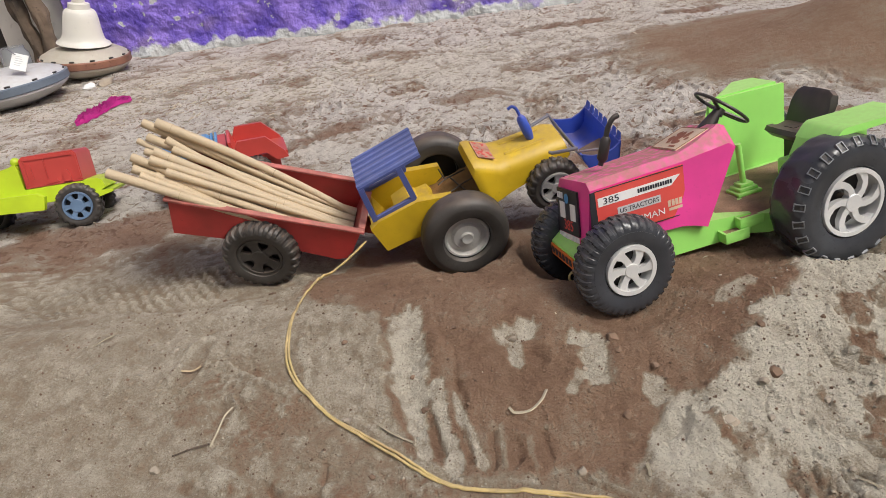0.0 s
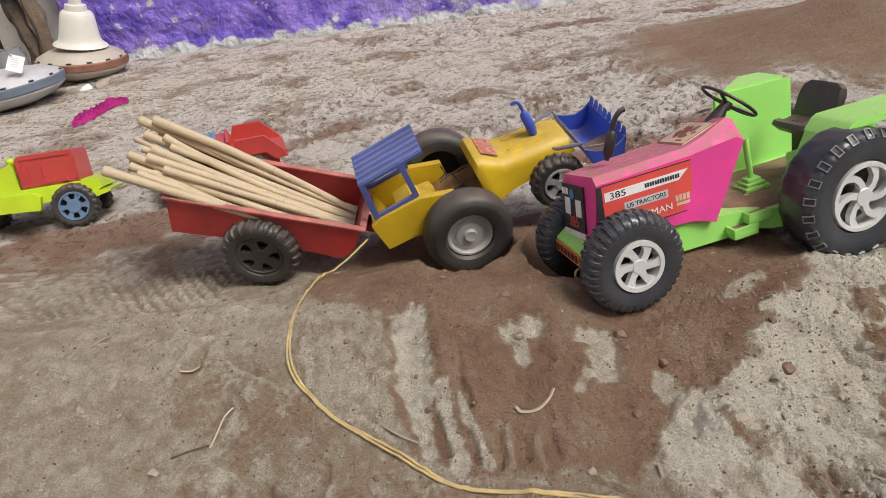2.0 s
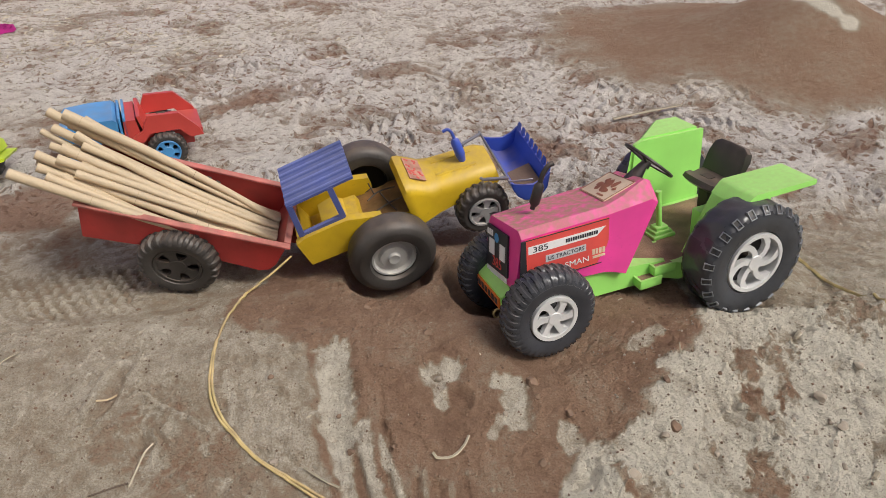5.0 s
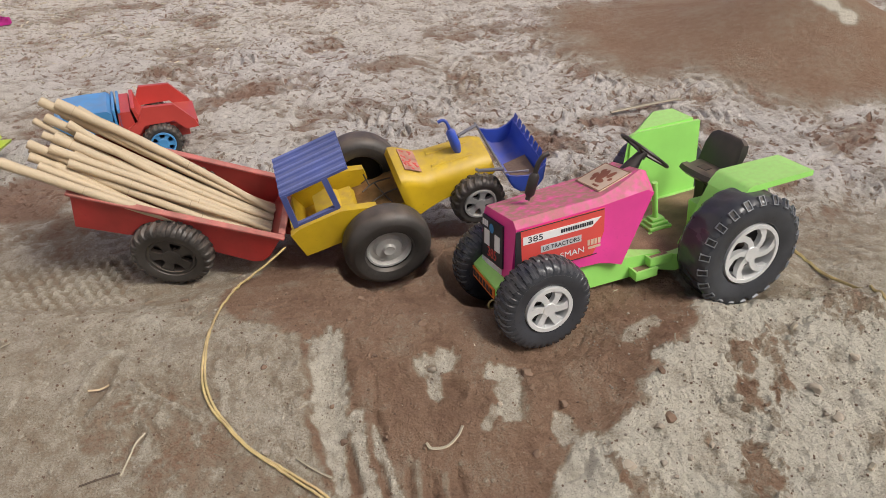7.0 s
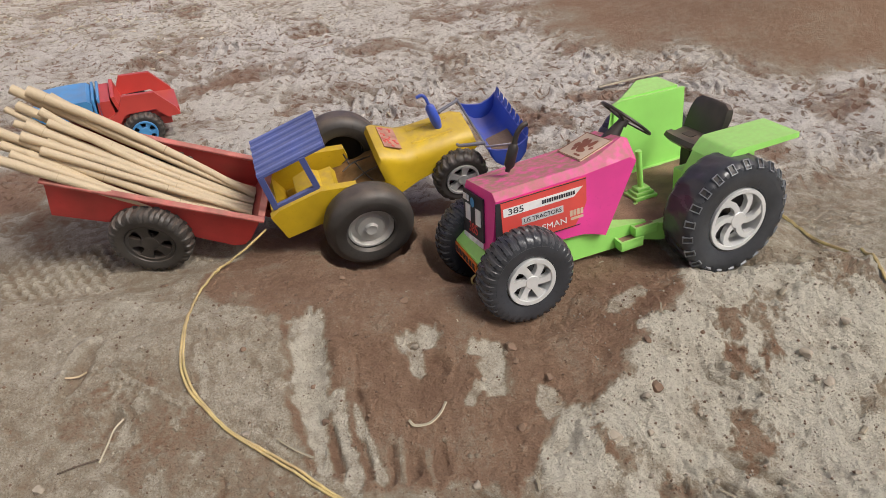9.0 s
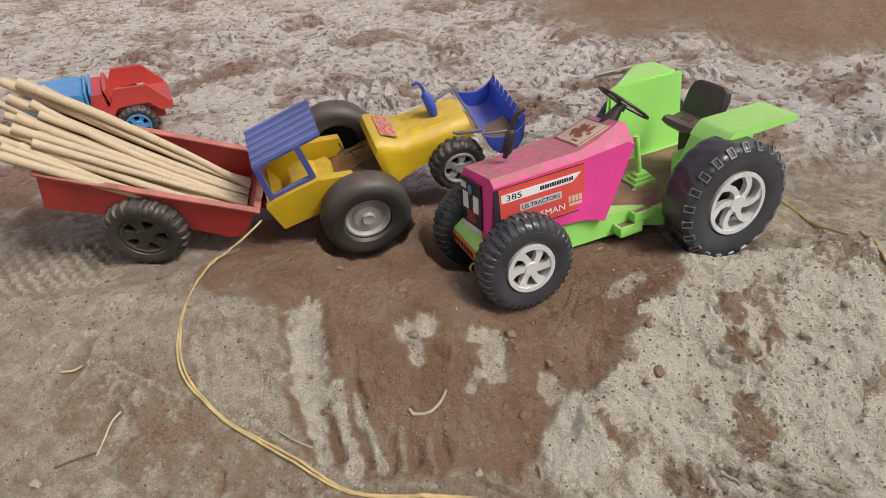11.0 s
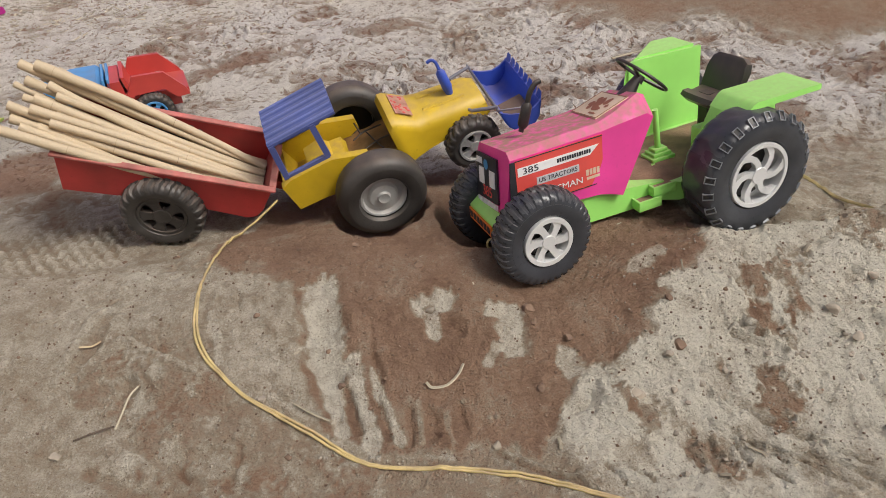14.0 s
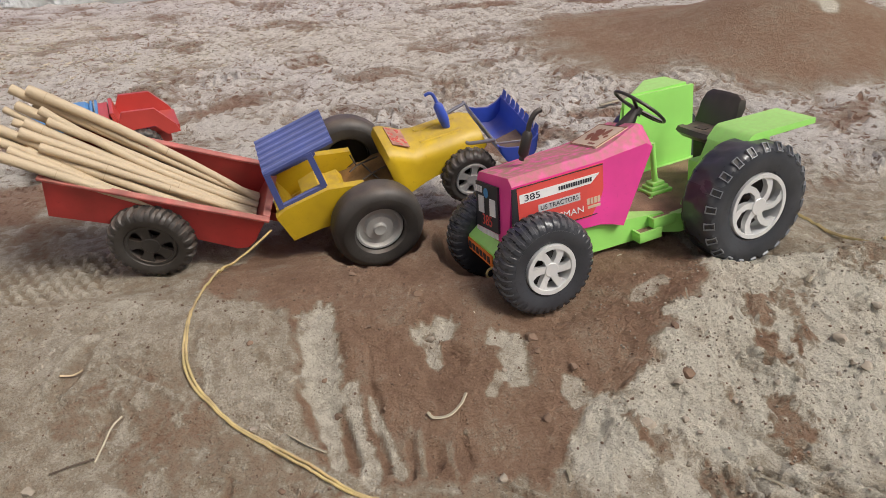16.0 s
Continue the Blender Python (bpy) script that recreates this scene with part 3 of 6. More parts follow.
        # raised bars are also coloured paler, the gaps darker
        dry = dry + 0.17 * band * bars
        z = z - band * (0.003 - 0.0050 * bars)
    return z, dry


def relief(x, y):
    """Height of the sand, how pale it is (dry soil and painted shade) and how crusted."""
    z, dry, crust = lie(x, y), np.zeros_like(x), np.zeros_like(x)
    far = step01((y - 0.92 + 0.04 * gnoise(x, y, 6, 90)) / 0.22)
    j0, j1 = np.searchsorted(y[:, 0], 0.86), np.searchsorted(y[:, 0], 1.20)
    fz, fd, fc = far_sand(x[j0:], y[j0:])
    z[j0:], dry[j0:], crust[j0:] = z[j0:] + far[j0:] * fz, far[j0:] * fd, far[j0:] * fc
    nz, nd = near_sand(x[:j1], y[:j1])
    near = 1 - far[:j1]
    z[:j1], dry[:j1], crust[:j1] = z[:j1] + near * nz, dry[:j1] + near * nd, crust[:j1] + 0.10 * near
    # hollows the wheels have dug
    for cx, cy, rx, ry, floor in ((-0.026, 0.908, 0.070, 0.112, -0.026), (0.108, 0.838, 0.058, 0.092, -0.014), (-0.060, 1.060, 0.080, 0.080, 0.000), (0.105, 0.970, 0.05, 0.06, 0.020)):
        b = step01((1.05 - oval(x + 0.005 * gnoise(x, y, 35, 24), y + 0.005 * gnoise(x, y, 35, 25), cx, cy, rx, ry)) / 0.32)
        z = z * (1 - b) + np.minimum(z, floor) * b
    z = z - 0.023 * step01((1.1 - oval(x, y, 0.176, 0.702, 0.100, 0.065, 10)) / 0.9) - 0.021 * step01((1.1 - oval(x, y, 0.440, 0.768, 0.080, 0.055, 10)) / 0.8)
    return z, np.clip(dry, 0, 1), crust


def spaced(lo, d0, d1, hi, s, grow):
    mid = list(np.arange(d0, d1, s))
    up, v, k = [], d1, s
    while v < hi:
        up.append(v)
        k *= grow
        v += k
    dn, v, k = [], d0 - s, s
    while v > lo:
        dn.append(v)
        k *= grow * 1.05
        v -= k
    return np.array([lo] + dn[::-1] + mid + up + [hi])


gx = spaced(-2.70, -0.52, 0.64, 6.0, 0.0021, 1.009)
gy = spaced(-4.0, 0.43, 0.80, 3.35, 0.0018, 1.0038)
GX, GY = np.meshgrid(gx, gy)
GZ, DRY, CRUST = relief(GX, GY)
nx, ny = len(gx), len(gy)


def height(x, y):
    """Height of the built sand at one place."""
    i, j = int(np.clip(np.searchsorted(gx, x) - 1, 0, nx - 2)), int(np.clip(np.searchsorted(gy, y) - 1, 0, ny - 2))
    u, v = (x - gx[i]) / (gx[i + 1] - gx[i]), (y - gy[j]) / (gy[j + 1] - gy[j])
    return float((GZ[j, i] * (1 - u) + GZ[j, i + 1] * u) * (1 - v) + (GZ[j + 1, i] * (1 - u) + GZ[j + 1, i + 1] * u) * v)


idx = np.arange(nx * ny).reshape(ny, nx)
quads = np.stack([idx[:-1, :-1], idx[:-1, 1:], idx[1:, 1:], idx[1:, :-1]], -1).reshape(-1, 4)
gm = bpy.data.meshes.new("ground")
gm.vertices.add(nx * ny)
gm.vertices.foreach_set("co", np.stack([GX, GY, GZ], -1).astype(np.float32).ravel())
gm.loops.add(quads.size)
gm.loops.foreach_set("vertex_index", quads.ravel().astype(np.int32))
gm.polygons.add(len(quads))
gm.polygons.foreach_set("loop_start", np.arange(0, quads.size, 4, dtype=np.int32))
gm.polygons.foreach_set("use_smooth", np.ones(len(quads), dtype=bool))
gm.update(calc_edges=True)
at = gm.attributes.new("dryness_and_shade", 'FLOAT', 'POINT')
at.data.foreach_set("value", DRY.astype(np.float32).ravel())
at = gm.attributes.new("crust", 'FLOAT', 'POINT')
at.data.foreach_set("value", CRUST.astype(np.float32).ravel())


def soil():
    m = bpy.data.materials.new("sandy_soil")
    m.use_nodes = True
    nt = m.node_tree
    bs = nt.nodes["Principled BSDF"]
    bs.inputs["Roughness"].default_value = 0.95
    bs.inputs["Specular IOR Level"].default_value = 0.2
    tc = nt.nodes.new("ShaderNodeTexCoord")
    a = nt.nodes.new("ShaderNodeAttribute")
    a.attribute_name = "dryness_and_shade"

    def nz(sc, det, ro=0.6):
        n = nt.nodes.new("ShaderNodeTexNoise")
        n.inputs["Scale"].default_value, n.inputs["Detail"].default_value, n.inputs["Roughness"].default_value = sc, det, ro
        nt.links.new(tc.outputs["Object"], n.inputs["Vector"])
        return n.outputs[0]

    def math_node(op, p, q):
        n = nt.nodes.new("ShaderNodeMath")
        n.operation = op
        for i, v in enumerate((p, q)):
            if isinstance(v, bpy.types.NodeSocket):
                nt.links.new(v, n.inputs[i])
            else:
                n.inputs[i].default_value = v
        return n.outputs[0]

    def cells(sc):
        n = nt.nodes.new("ShaderNodeTexVoronoi")
        n.inputs["Scale"].default_value = sc
        nt.links.new(tc.outputs["Object"], n.inputs["Vector"])
        return n.outputs["Distance"]

    def span_node(src, lo, hi, p, q):
        n = nt.nodes.new("ShaderNodeMapRange")
        n.inputs[1].default_value, n.inputs[2].default_value, n.inputs[3].default_value, n.inputs[4].default_value = lo, hi, p, q
        nt.links.new(src, n.inputs[0])
        return n.outputs[0]

    def crumbs(sc, share):
        """Sparse round grains of all sizes, 0 to 1."""
        n = nt.nodes.new("ShaderNodeTexVoronoi")
        n.inputs["Scale"].default_value = sc
        nt.links.new(tc.outputs["Object"], n.inputs["Vector"])
        sep = nt.nodes.new("ShaderNodeSeparateColor")
        nt.links.new(n.outputs["Color"], sep.inputs[0])
        size = span_node(sep.outputs[0], 1 - share, 1.0, 0.0, 0.5)
        return span_node(math_node('SUBTRACT', size, n.outputs["Distance"]), 0.0, 0.25, 0.0, 1.0)

    # chopped strokes lying in patches, each patch with its own direction
    ca = nt.nodes.new("ShaderNodeAttribute")
    ca.attribute_name = "crust"

    def strokes(turn, sc):
        mp = nt.nodes.new("ShaderNodeMapping")
        mp.inputs["Rotation"].default_value = (0, 0, turn)
        nt.links.new(tc.outputs["Object"], mp.inputs["Vector"])
        mq = nt.nodes.new("ShaderNodeMapping")
        mq.inputs["Scale"].default_value = (0.55, 1, 0.6)
        nt.links.new(mp.outputs[0], mq.inputs["Vector"])
        n = nt.nodes.new("ShaderNodeTexNoise")
        n.inputs["Scale"].default_value, n.inputs["Detail"].default_value, n.inputs["Roughness"].default_value, n.inputs["Distortion"].default_value = sc, 4, 0.6, 0.4
        nt.links.new(mq.outputs[0], n.inputs["Vector"])
        return n.outputs[0]

    def pick(p, q, w):
        x = nt.nodes.new("ShaderNodeMix")
        nt.links.new(w, x.inputs[0])
        nt.links.new(p, x.inputs[2])
        nt.links.new(q, x.inputs[3])
        return x.outputs[0]

    lay = pick(strokes(0.3, 72), strokes(1.3, 84), span_node(nz(9, 2), 0.47, 0.53, 0, 1))
    lay = pick(lay, strokes(-0.7, 66), span_node(nz(7.3, 2), 0.52, 0.57, 0, 1))
    lay = pick(lay, strokes(2.1, 92), span_node(nz(11.3, 2), 0.55, 0.6, 0, 1))
    # slits between flakes, sunk and darkened with their shade in the colour
    flake = math_node('MULTIPLY', span_node(lay, 0.55, 0.61, 0.0, -1.0), ca.outputs["Fac"])
    grain = nz(420, 4, 0.7)
    mid = nz(60, 4)
    bits = math_node('MAXIMUM', crumbs(120, 0.12), crumbs(270, 0.28))
    f = math_node('ADD', a.outputs["Fac"], math_node('MULTIPLY', math_node('SUBTRACT', mid, 0.5), 0.40))
    f = math_node('ADD', f, math_node('MULTIPLY', math_node('SUBTRACT', grain, 0.5), 0.55))
    f = math_node('ADD', f, math_node('MULTIPLY', bits, 0.16))
    f = math_node('ADD', f, math_node('MULTIPLY', flake, 0.50))
    r = nt.nodes.new("ShaderNodeValToRGB")
    e = r.color_ramp.elements
    e[0].position, e[0].color = 0.05, (0.235, 0.138, 0.088, 1)
    e[1].position, e[1].color = 0.95, (0.70, 0.64, 0.52, 1)
    for pos, col in ((0.33, (0.325, 0.205, 0.134, 1)), (0.60, (0.385, 0.312, 0.225, 1))):
        k = e.new(pos)
        k.color = col
    nt.links.new(f, r.inputs[0])
    speck = nt.nodes.new("ShaderNodeMapRange")
    nt.links.new(nz(620, 2), speck.inputs[0])
    speck.inputs[1].default_value, speck.inputs[2].default_value = 0.58, 0.67
    speck.inputs[3].default_value, speck.inputs[4].default_value = 0.0, 0.55
    mx = nt.nodes.new("ShaderNodeMix")
    mx.data_type = 'RGBA'
    nt.links.new(speck.outputs[0], mx.inputs[0])
    nt.links.new(r.outputs[0], mx.inputs[6])
    mx.inputs[7].default_value = (0.19, 0.13, 0.09, 1)
    cool = nt.nodes.new("ShaderNodeMix")
    cool.data_type, cool.blend_type = 'RGBA', 'MULTIPLY'
    nt.links.new(ca.outputs["Fac"], cool.inputs[0])
    nt.links.new(mx.outputs[2], cool.inputs[6])
    cool.inputs[7].default_value = (1.0, 1.0, 1.13, 1)
    nt.links.new(cool.outputs[2], bs.inputs["Base Color"])
    b = nt.nodes.new("ShaderNodeBump")
    b.inputs["Strength"].default_value, b.inputs["Distance"].default_value = 1.0, 0.0135
    h = math_node('ADD', math_node('MULTIPLY', nz(95, 8, 0.70), 0.80), math_node('MULTIPLY', grain, 0.42))
    h = math_node('ADD', h, math_node('ADD', math_node('MULTIPLY', bits, 0.22), math_node('MULTIPLY', flake, 0.40)))
    nt.links.new(h, b.inputs["Height"])
    nt.links.new(b.outputs[0], bs.inputs["Normal"])
    return m


gm.materials.append(soil())
tagged(new("ground", gm), "dry grey sand with damp brown patches, finger marks and wheel hollows", "ground", kind="structure")


# ---- walls ----
def plaster():
    m = bpy.data.materials.new("purple_limewash")
    m.use_nodes = True
    nt = m.node_tree
    bs = nt.nodes["Principled BSDF"]
    bs.inputs["Roughness"].default_value = 0.9
    tc = nt.nodes.new("ShaderNodeTexCoord")
    sep = nt.nodes.new("ShaderNodeSeparateXYZ")
    nt.links.new(tc.outputs["Object"], sep.inputs[0])

    def nz(sc, det):
        n = nt.nodes.new("ShaderNodeTexNoise")
        n.inputs["Scale"].default_value, n.inputs["Detail"].default_value = sc, det
        nt.links.new(tc.outputs["Object"], n.inputs["Vector"])
        return n.outputs[0]

    def rng_node(src, lo, hi, a=0.0, b=1.0):
        n = nt.nodes.new("ShaderNodeMapRange")
        n.inputs[1].default_value, n.inputs[2].default_value, n.inputs[3].default_value, n.inputs[4].default_value = lo, hi, a, b
        nt.links.new(src, n.inputs[0])
        return n.outputs[0]

    def mth(op, p, q):
        n = nt.nodes.new("ShaderNodeMath")
        n.operation = op
        n.use_clamp = True
        for i, v in enumerate((p, q)):
            if isinstance(v, bpy.types.NodeSocket):
                nt.links.new(v, n.inputs[i])
            else:
                n.inputs[i].default_value = v
        return n.outputs[0]

    def mix(p, q, f):
        x = nt.nodes.new("ShaderNodeMix")
        x.data_type = 'RGBA'
        for s, v in ((x.inputs[6], p), (x.inputs[7], q), (x.inputs[0], f)):
            if isinstance(v, bpy.types.NodeSocket):
                nt.links.new(v, s)
            else:
                s.default_value = (*v, 1) if isinstance(v, tuple) else v
        return x.outputs[2]
    c = mix((0.125, 0.080, 0.46), (0.31, 0.21, 0.70), rng_node(nz(9, 8), 0.36, 0.64))
    # worn paler towards one end, bare grey at the foot and in flaked spots
    c = mix(c, (0.24, 0.17, 0.22), rng_node(nz(5.5, 7), 0.62, 0.74, 0.0, 0.5))
    worn = mth('MULTIPLY', rng_node(sep.outputs[0], 0.9, 2.3), rng_node(nz(9, 6), 0.36, 0.58))
    c = mix(c, (0.40, 0.36, 0.45), worn)
    foot2 = rng_node(mth('ADD', sep.outputs[2], rng_node(nz(16, 5), 0.3, 0.7, -0.0, 0.05)), 0.045, 0.06, 1.0, 0.0)
    flake = rng_node(nz(26, 4), 0.64, 0.68)
    c = mix(c, (0.52, 0.53, 0.52), mth('MAXIMUM', foot2, flake))
    nt.links.new(c, bs.inputs["Base Color"])
    b = nt.nodes.new("ShaderNodeBump")
    b.inputs["Strength"].default_value, b.inputs["Distance"].default_value = 1.0, 0.03
    nt.links.new(nz(28, 9), b.inputs["Height"])
    nt.links.new(b.outputs[0], bs.inputs["Normal"])
    return m


def lumpy_wall(name, m, length, tall, thick, material, label, step=0.025, lump=0.012):
    """A thick wall along its own x, with an uneven face."""
    bm = bm_new()
    n, k = int(length / step), int(tall / step)
    xs, zs = np.linspace(0, length, n + 1), np.linspace(-0.08, tall, k + 1)
    X, Z = np.meshgrid(xs, zs)
    D = lump * (fbm(X, Z, 4, 4, 31) + 0.5 * fbm(X, Z, 18, 3, 33)) - 0.035 * np.exp(-np.clip(Z, 0, 9) / 0.05) * (0.7 + 0.6 * fbm(X, Z, 9, 2, 35))
    vs = [[bm.verts.new((X[j, i], D[j, i], Z[j, i])) for i in range(n + 1)] for j in range(k + 1)]
    for j in range(k):
        for i in range(n):
            bm.faces.new((vs[j][i], vs[j][i + 1], vs[j + 1][i + 1], vs[j + 1][i]))
    rim = [vs[0][i] for i in range(n + 1)] + [vs[j][n] for j in range(1, k + 1)] + [vs[k][i] for i in range(n - 1, -1, -1)] + [vs[j][0] for j in range(k - 1, 0, -1)]
    rear = [bm.verts.new((v.co.x, thick, v.co.z)) for v in rim]
    for i in range(len(rim)):
        q = (i + 1) % len(rim)
        bm.faces.new((rim[i], rim[q], rear[q], rear[i]))
    bm.faces.new(rear[::-1])
    ob = part(name, bm, material)
    ob.matrix_basis = m
    return tagged(ob, label, "wall", kind="structure")


PURPLE = plaster()
lumpy_wall("wall_north", pose(-1.62, 2.985, 0, 0, 0, 3.0), 4.6, 2.4, 0.25, PURPLE, "purple limewashed mud wall, flaking, grey at its foot", 0.02, 0.02)


def flat_wall(name, x0, x1, y0, y1, tall, label):
    bm = bm_new()
    box(bm, x0, x1, y0, y1, -0.1, tall)
    ob = part(name, bm, WHITEWASH)
    tagged(ob, label, "wall", kind="structure")


# West wall is added unseen, near and tall, to cut skylight from the left.
flat_wall("wall_west_skyblock", -2.75, -2.55, -4.0, 3.15, 2.8, "plain whitewashed wall added out of view")
flat_wall("wall_east", 6.0, 6.2, -4.0, 3.4, 2.4, "plain whitewashed wall added out of view")
flat_wall("wall_south", -2.75, 6.2, -4.2, -4.0, 2.4, "plain whitewashed wall added out of view")
flat_wall("wall_north_east", 2.98, 6.2, 3.24, 3.5, 2.4, "plain whitewashed wall added out of view")
flat_wall("wall_north_west", -2.75, -2.25, 3.15, 3.4, 2.4, "plain whitewashed wall beside a doorway")
# Panel behind the doorway, coloured dark in place of the shade inside.
bm = bm_new()
box(bm, -2.25, -1.62, 3.32, 3.45, -0.1, 2.4)
tagged(part("doorway_back", bm, DOORSHADE), "dark panel standing in for the shade inside a doorway", "wall", kind="structure")


# ---- wheels ----
def tyre_mesh(R, w, r_in, lugs, seg=64, round_=0.25, lug_h=0.05, lug_w=0.5, slant=0.35):
    """A tyre round y, from y=0 (outer face) to y=w, its tread lugs moulded in."""
    bm = bm_new()
    k = round_ * w
    base = R * (1 - lug_h) if lugs else R
    wall = base - r_in
    # radius, place across, how far the lugs stand out there
    half = [(r_in, 0.16 * w, 0), (r_in + wall * 0.10, 0.05 * w, 0), (r_in + wall * 0.30, 0.012 * w, 0), (r_in + wall * 0.55, 0.0, 0), (r_in + wall * 0.60, 0.002 * w, 0.0),
            (base - k * 0.95, 0.010 * w, 0.0), (base - k * 0.80, 0.02 * w, 0.55), (base - k * 0.40, k * 0.22, 0.9), (base - k * 0.12, k * 0.55, 1.0), (base, k, 1.0), (base, w * 0.36, 1.0), (base, w * 0.47, 1.0)]
    prof = half + [(r, w - y, s) for r, y, s in half[::-1]]
    n = lugs * 10 if lugs else seg
    rings = []
    for i in range(n):
        a = 2 * math.pi * i / n
        ring = []
        for r, y, s in prof:
            rr, yy = r, y
            if lugs and s:
                side = 0.5 if y > w / 2 else 0.0
                across = abs(y - w / 2) / (w / 2)
                ph = (i / 10 + side + slant * (1 - across)) % 1.0
                on = 1.0 if ph < lug_w else 0.0
                rr = r + R * lug_h * s * on
                yy = y + (w * 0.012 * s * on * (-1 if y < w / 2 else 1) if s < 1 else 0)
            ring.append(bm.verts.new((rr * math.cos(a), yy, rr * math.sin(a))))
        rings.append(ring)
    for i in range(n):
        p, q = rings[i], rings[(i + 1) % n]
        for j in range(len(prof) - 1):
            bm.faces.new((p[j], q[j], q[j + 1], p[j + 1]))
    return bm


def spoked_rim(R, w, spokes, hub, depth, spoke_w, swirl=0.0, seg=48, ring=0.87):
    """A flat rim ring, spokes and hub, at about y=depth."""
    bm = bm_new()
    lathe(bm, [(R, depth - 0.002), (R * 0.985, depth - 0.0045), (R * ring, depth - 0.0045), (R * (ring - 0.02), depth - 0.001), (R * (ring - 0.01), w * 0.6), (R, w * 0.6)], seg, close=True)
    lathe(bm, [(0, depth - 0.0040), (hub * 0.94, depth - 0.0040), (hub, depth - 0.0034), (hub, depth + 0.006), (0, depth + 0.006)], 24)
    for i in range(spokes):
        a0 = 2 * math.pi * i / spokes
        rings = []
        for t in (0.0, 0.3, 0.6, 0.85, 1.0):
            r = hub * 0.8 + (R * 0.88 - hub * 0.8) * t
            a = a0 + swirl * t * t
            ww = spoke_w * (0.62 + 0.2 * abs(t - 0.45) * 2 + 0.5 * t ** 3)
            c, s = math.cos(a), math.sin(a)
            rings.append([Vector((r * c - q * s, y, r * s + q * c)) for q, y in ((-ww, depth - 0.003), (ww, depth - 0.003), (ww * 0.8, depth + 0.005), (-ww * 0.8, depth + 0.005))])
        loft(bm, rings)
    return bm


def wheel(owner, pos, R, w, r_in, flip, rubber, rim_bm, rim_mat, lugs, rim_label="", turn=0.0, lean=0.0, core=None, blocks=0, **kw):
    """wheel > tyre, rim; its outer face looks to -y (flip: to +y)."""
    bm = bm_new()
    lathe(bm, [(0.0, w * 0.42), (r_in * 0.97, w * 0.42), (r_in * 0.97, w * 0.60), (0.0, w * 0.60)], 28)
    hubpart = part("wheel", bm, core or DARK, owner)
    hubpart.matrix_basis = pose(*pos) @ pose(0, 0, 0, lean, 0, 180 if flip else 0) @ pose(0, 0, 0, 0, turn, 0)
    tyre = part("tyre", tyre_mesh(R, w, r_in, lugs, **kw), rubber, hubpart)
    if blocks:
        tread_blocks(tyre, R, w, blocks)
    part("rim", rim_bm, rim_mat, hubpart, rim_label)
    return hubpart


def shoulder_block():
    """An open frame as moulded on a tyre's shoulder, edge sheen and recess shade in its colours; x round the wheel, y
    up the shoulder.
    """
    me = bpy.data.meshes.new("tread_block")
    bm = bm_new()
    a, b, t, h = 0.0044, 0.0064, 0.0011, 0.0022
    for x0, x1, y0, y1 in ((-a, -a + t, -b, b), (a - t, a, -b, b), (-a + t, a - t, -b, -b + t), (-a + t, a - t, b - t, b)):
        box(bm, x0, x1, y0, y1, -0.0015, h)
    n = len(bm.faces)
    box(bm, -a + t, a - t, -b + t, b - t, -0.0015, 0.0006)
    bm.faces.ensure_lookup_table()
    for f in bm.faces[n:]:
        f.material_index = 1
    bm.to_mesh(me)
    bm.free()
    me.materials.append(LUG)
    me.materials.append(DARK)
    return me


def tread_blocks(tyre, R, w, count):
    me = shoulder_block()
    for i in range(count):
        ob = new("tread_block", me)
        ob.parent = tyre
        ob.matrix_basis = pose(0, 0, 0, 0, 360 * i / count, 0) @ pose(0, 0.0052, R * 0.945, 52, 0, 0)


def disc_rim(R, w, steps, seg=40):
    bm = bm_new()
    lathe(bm, steps, seg)
    return bm


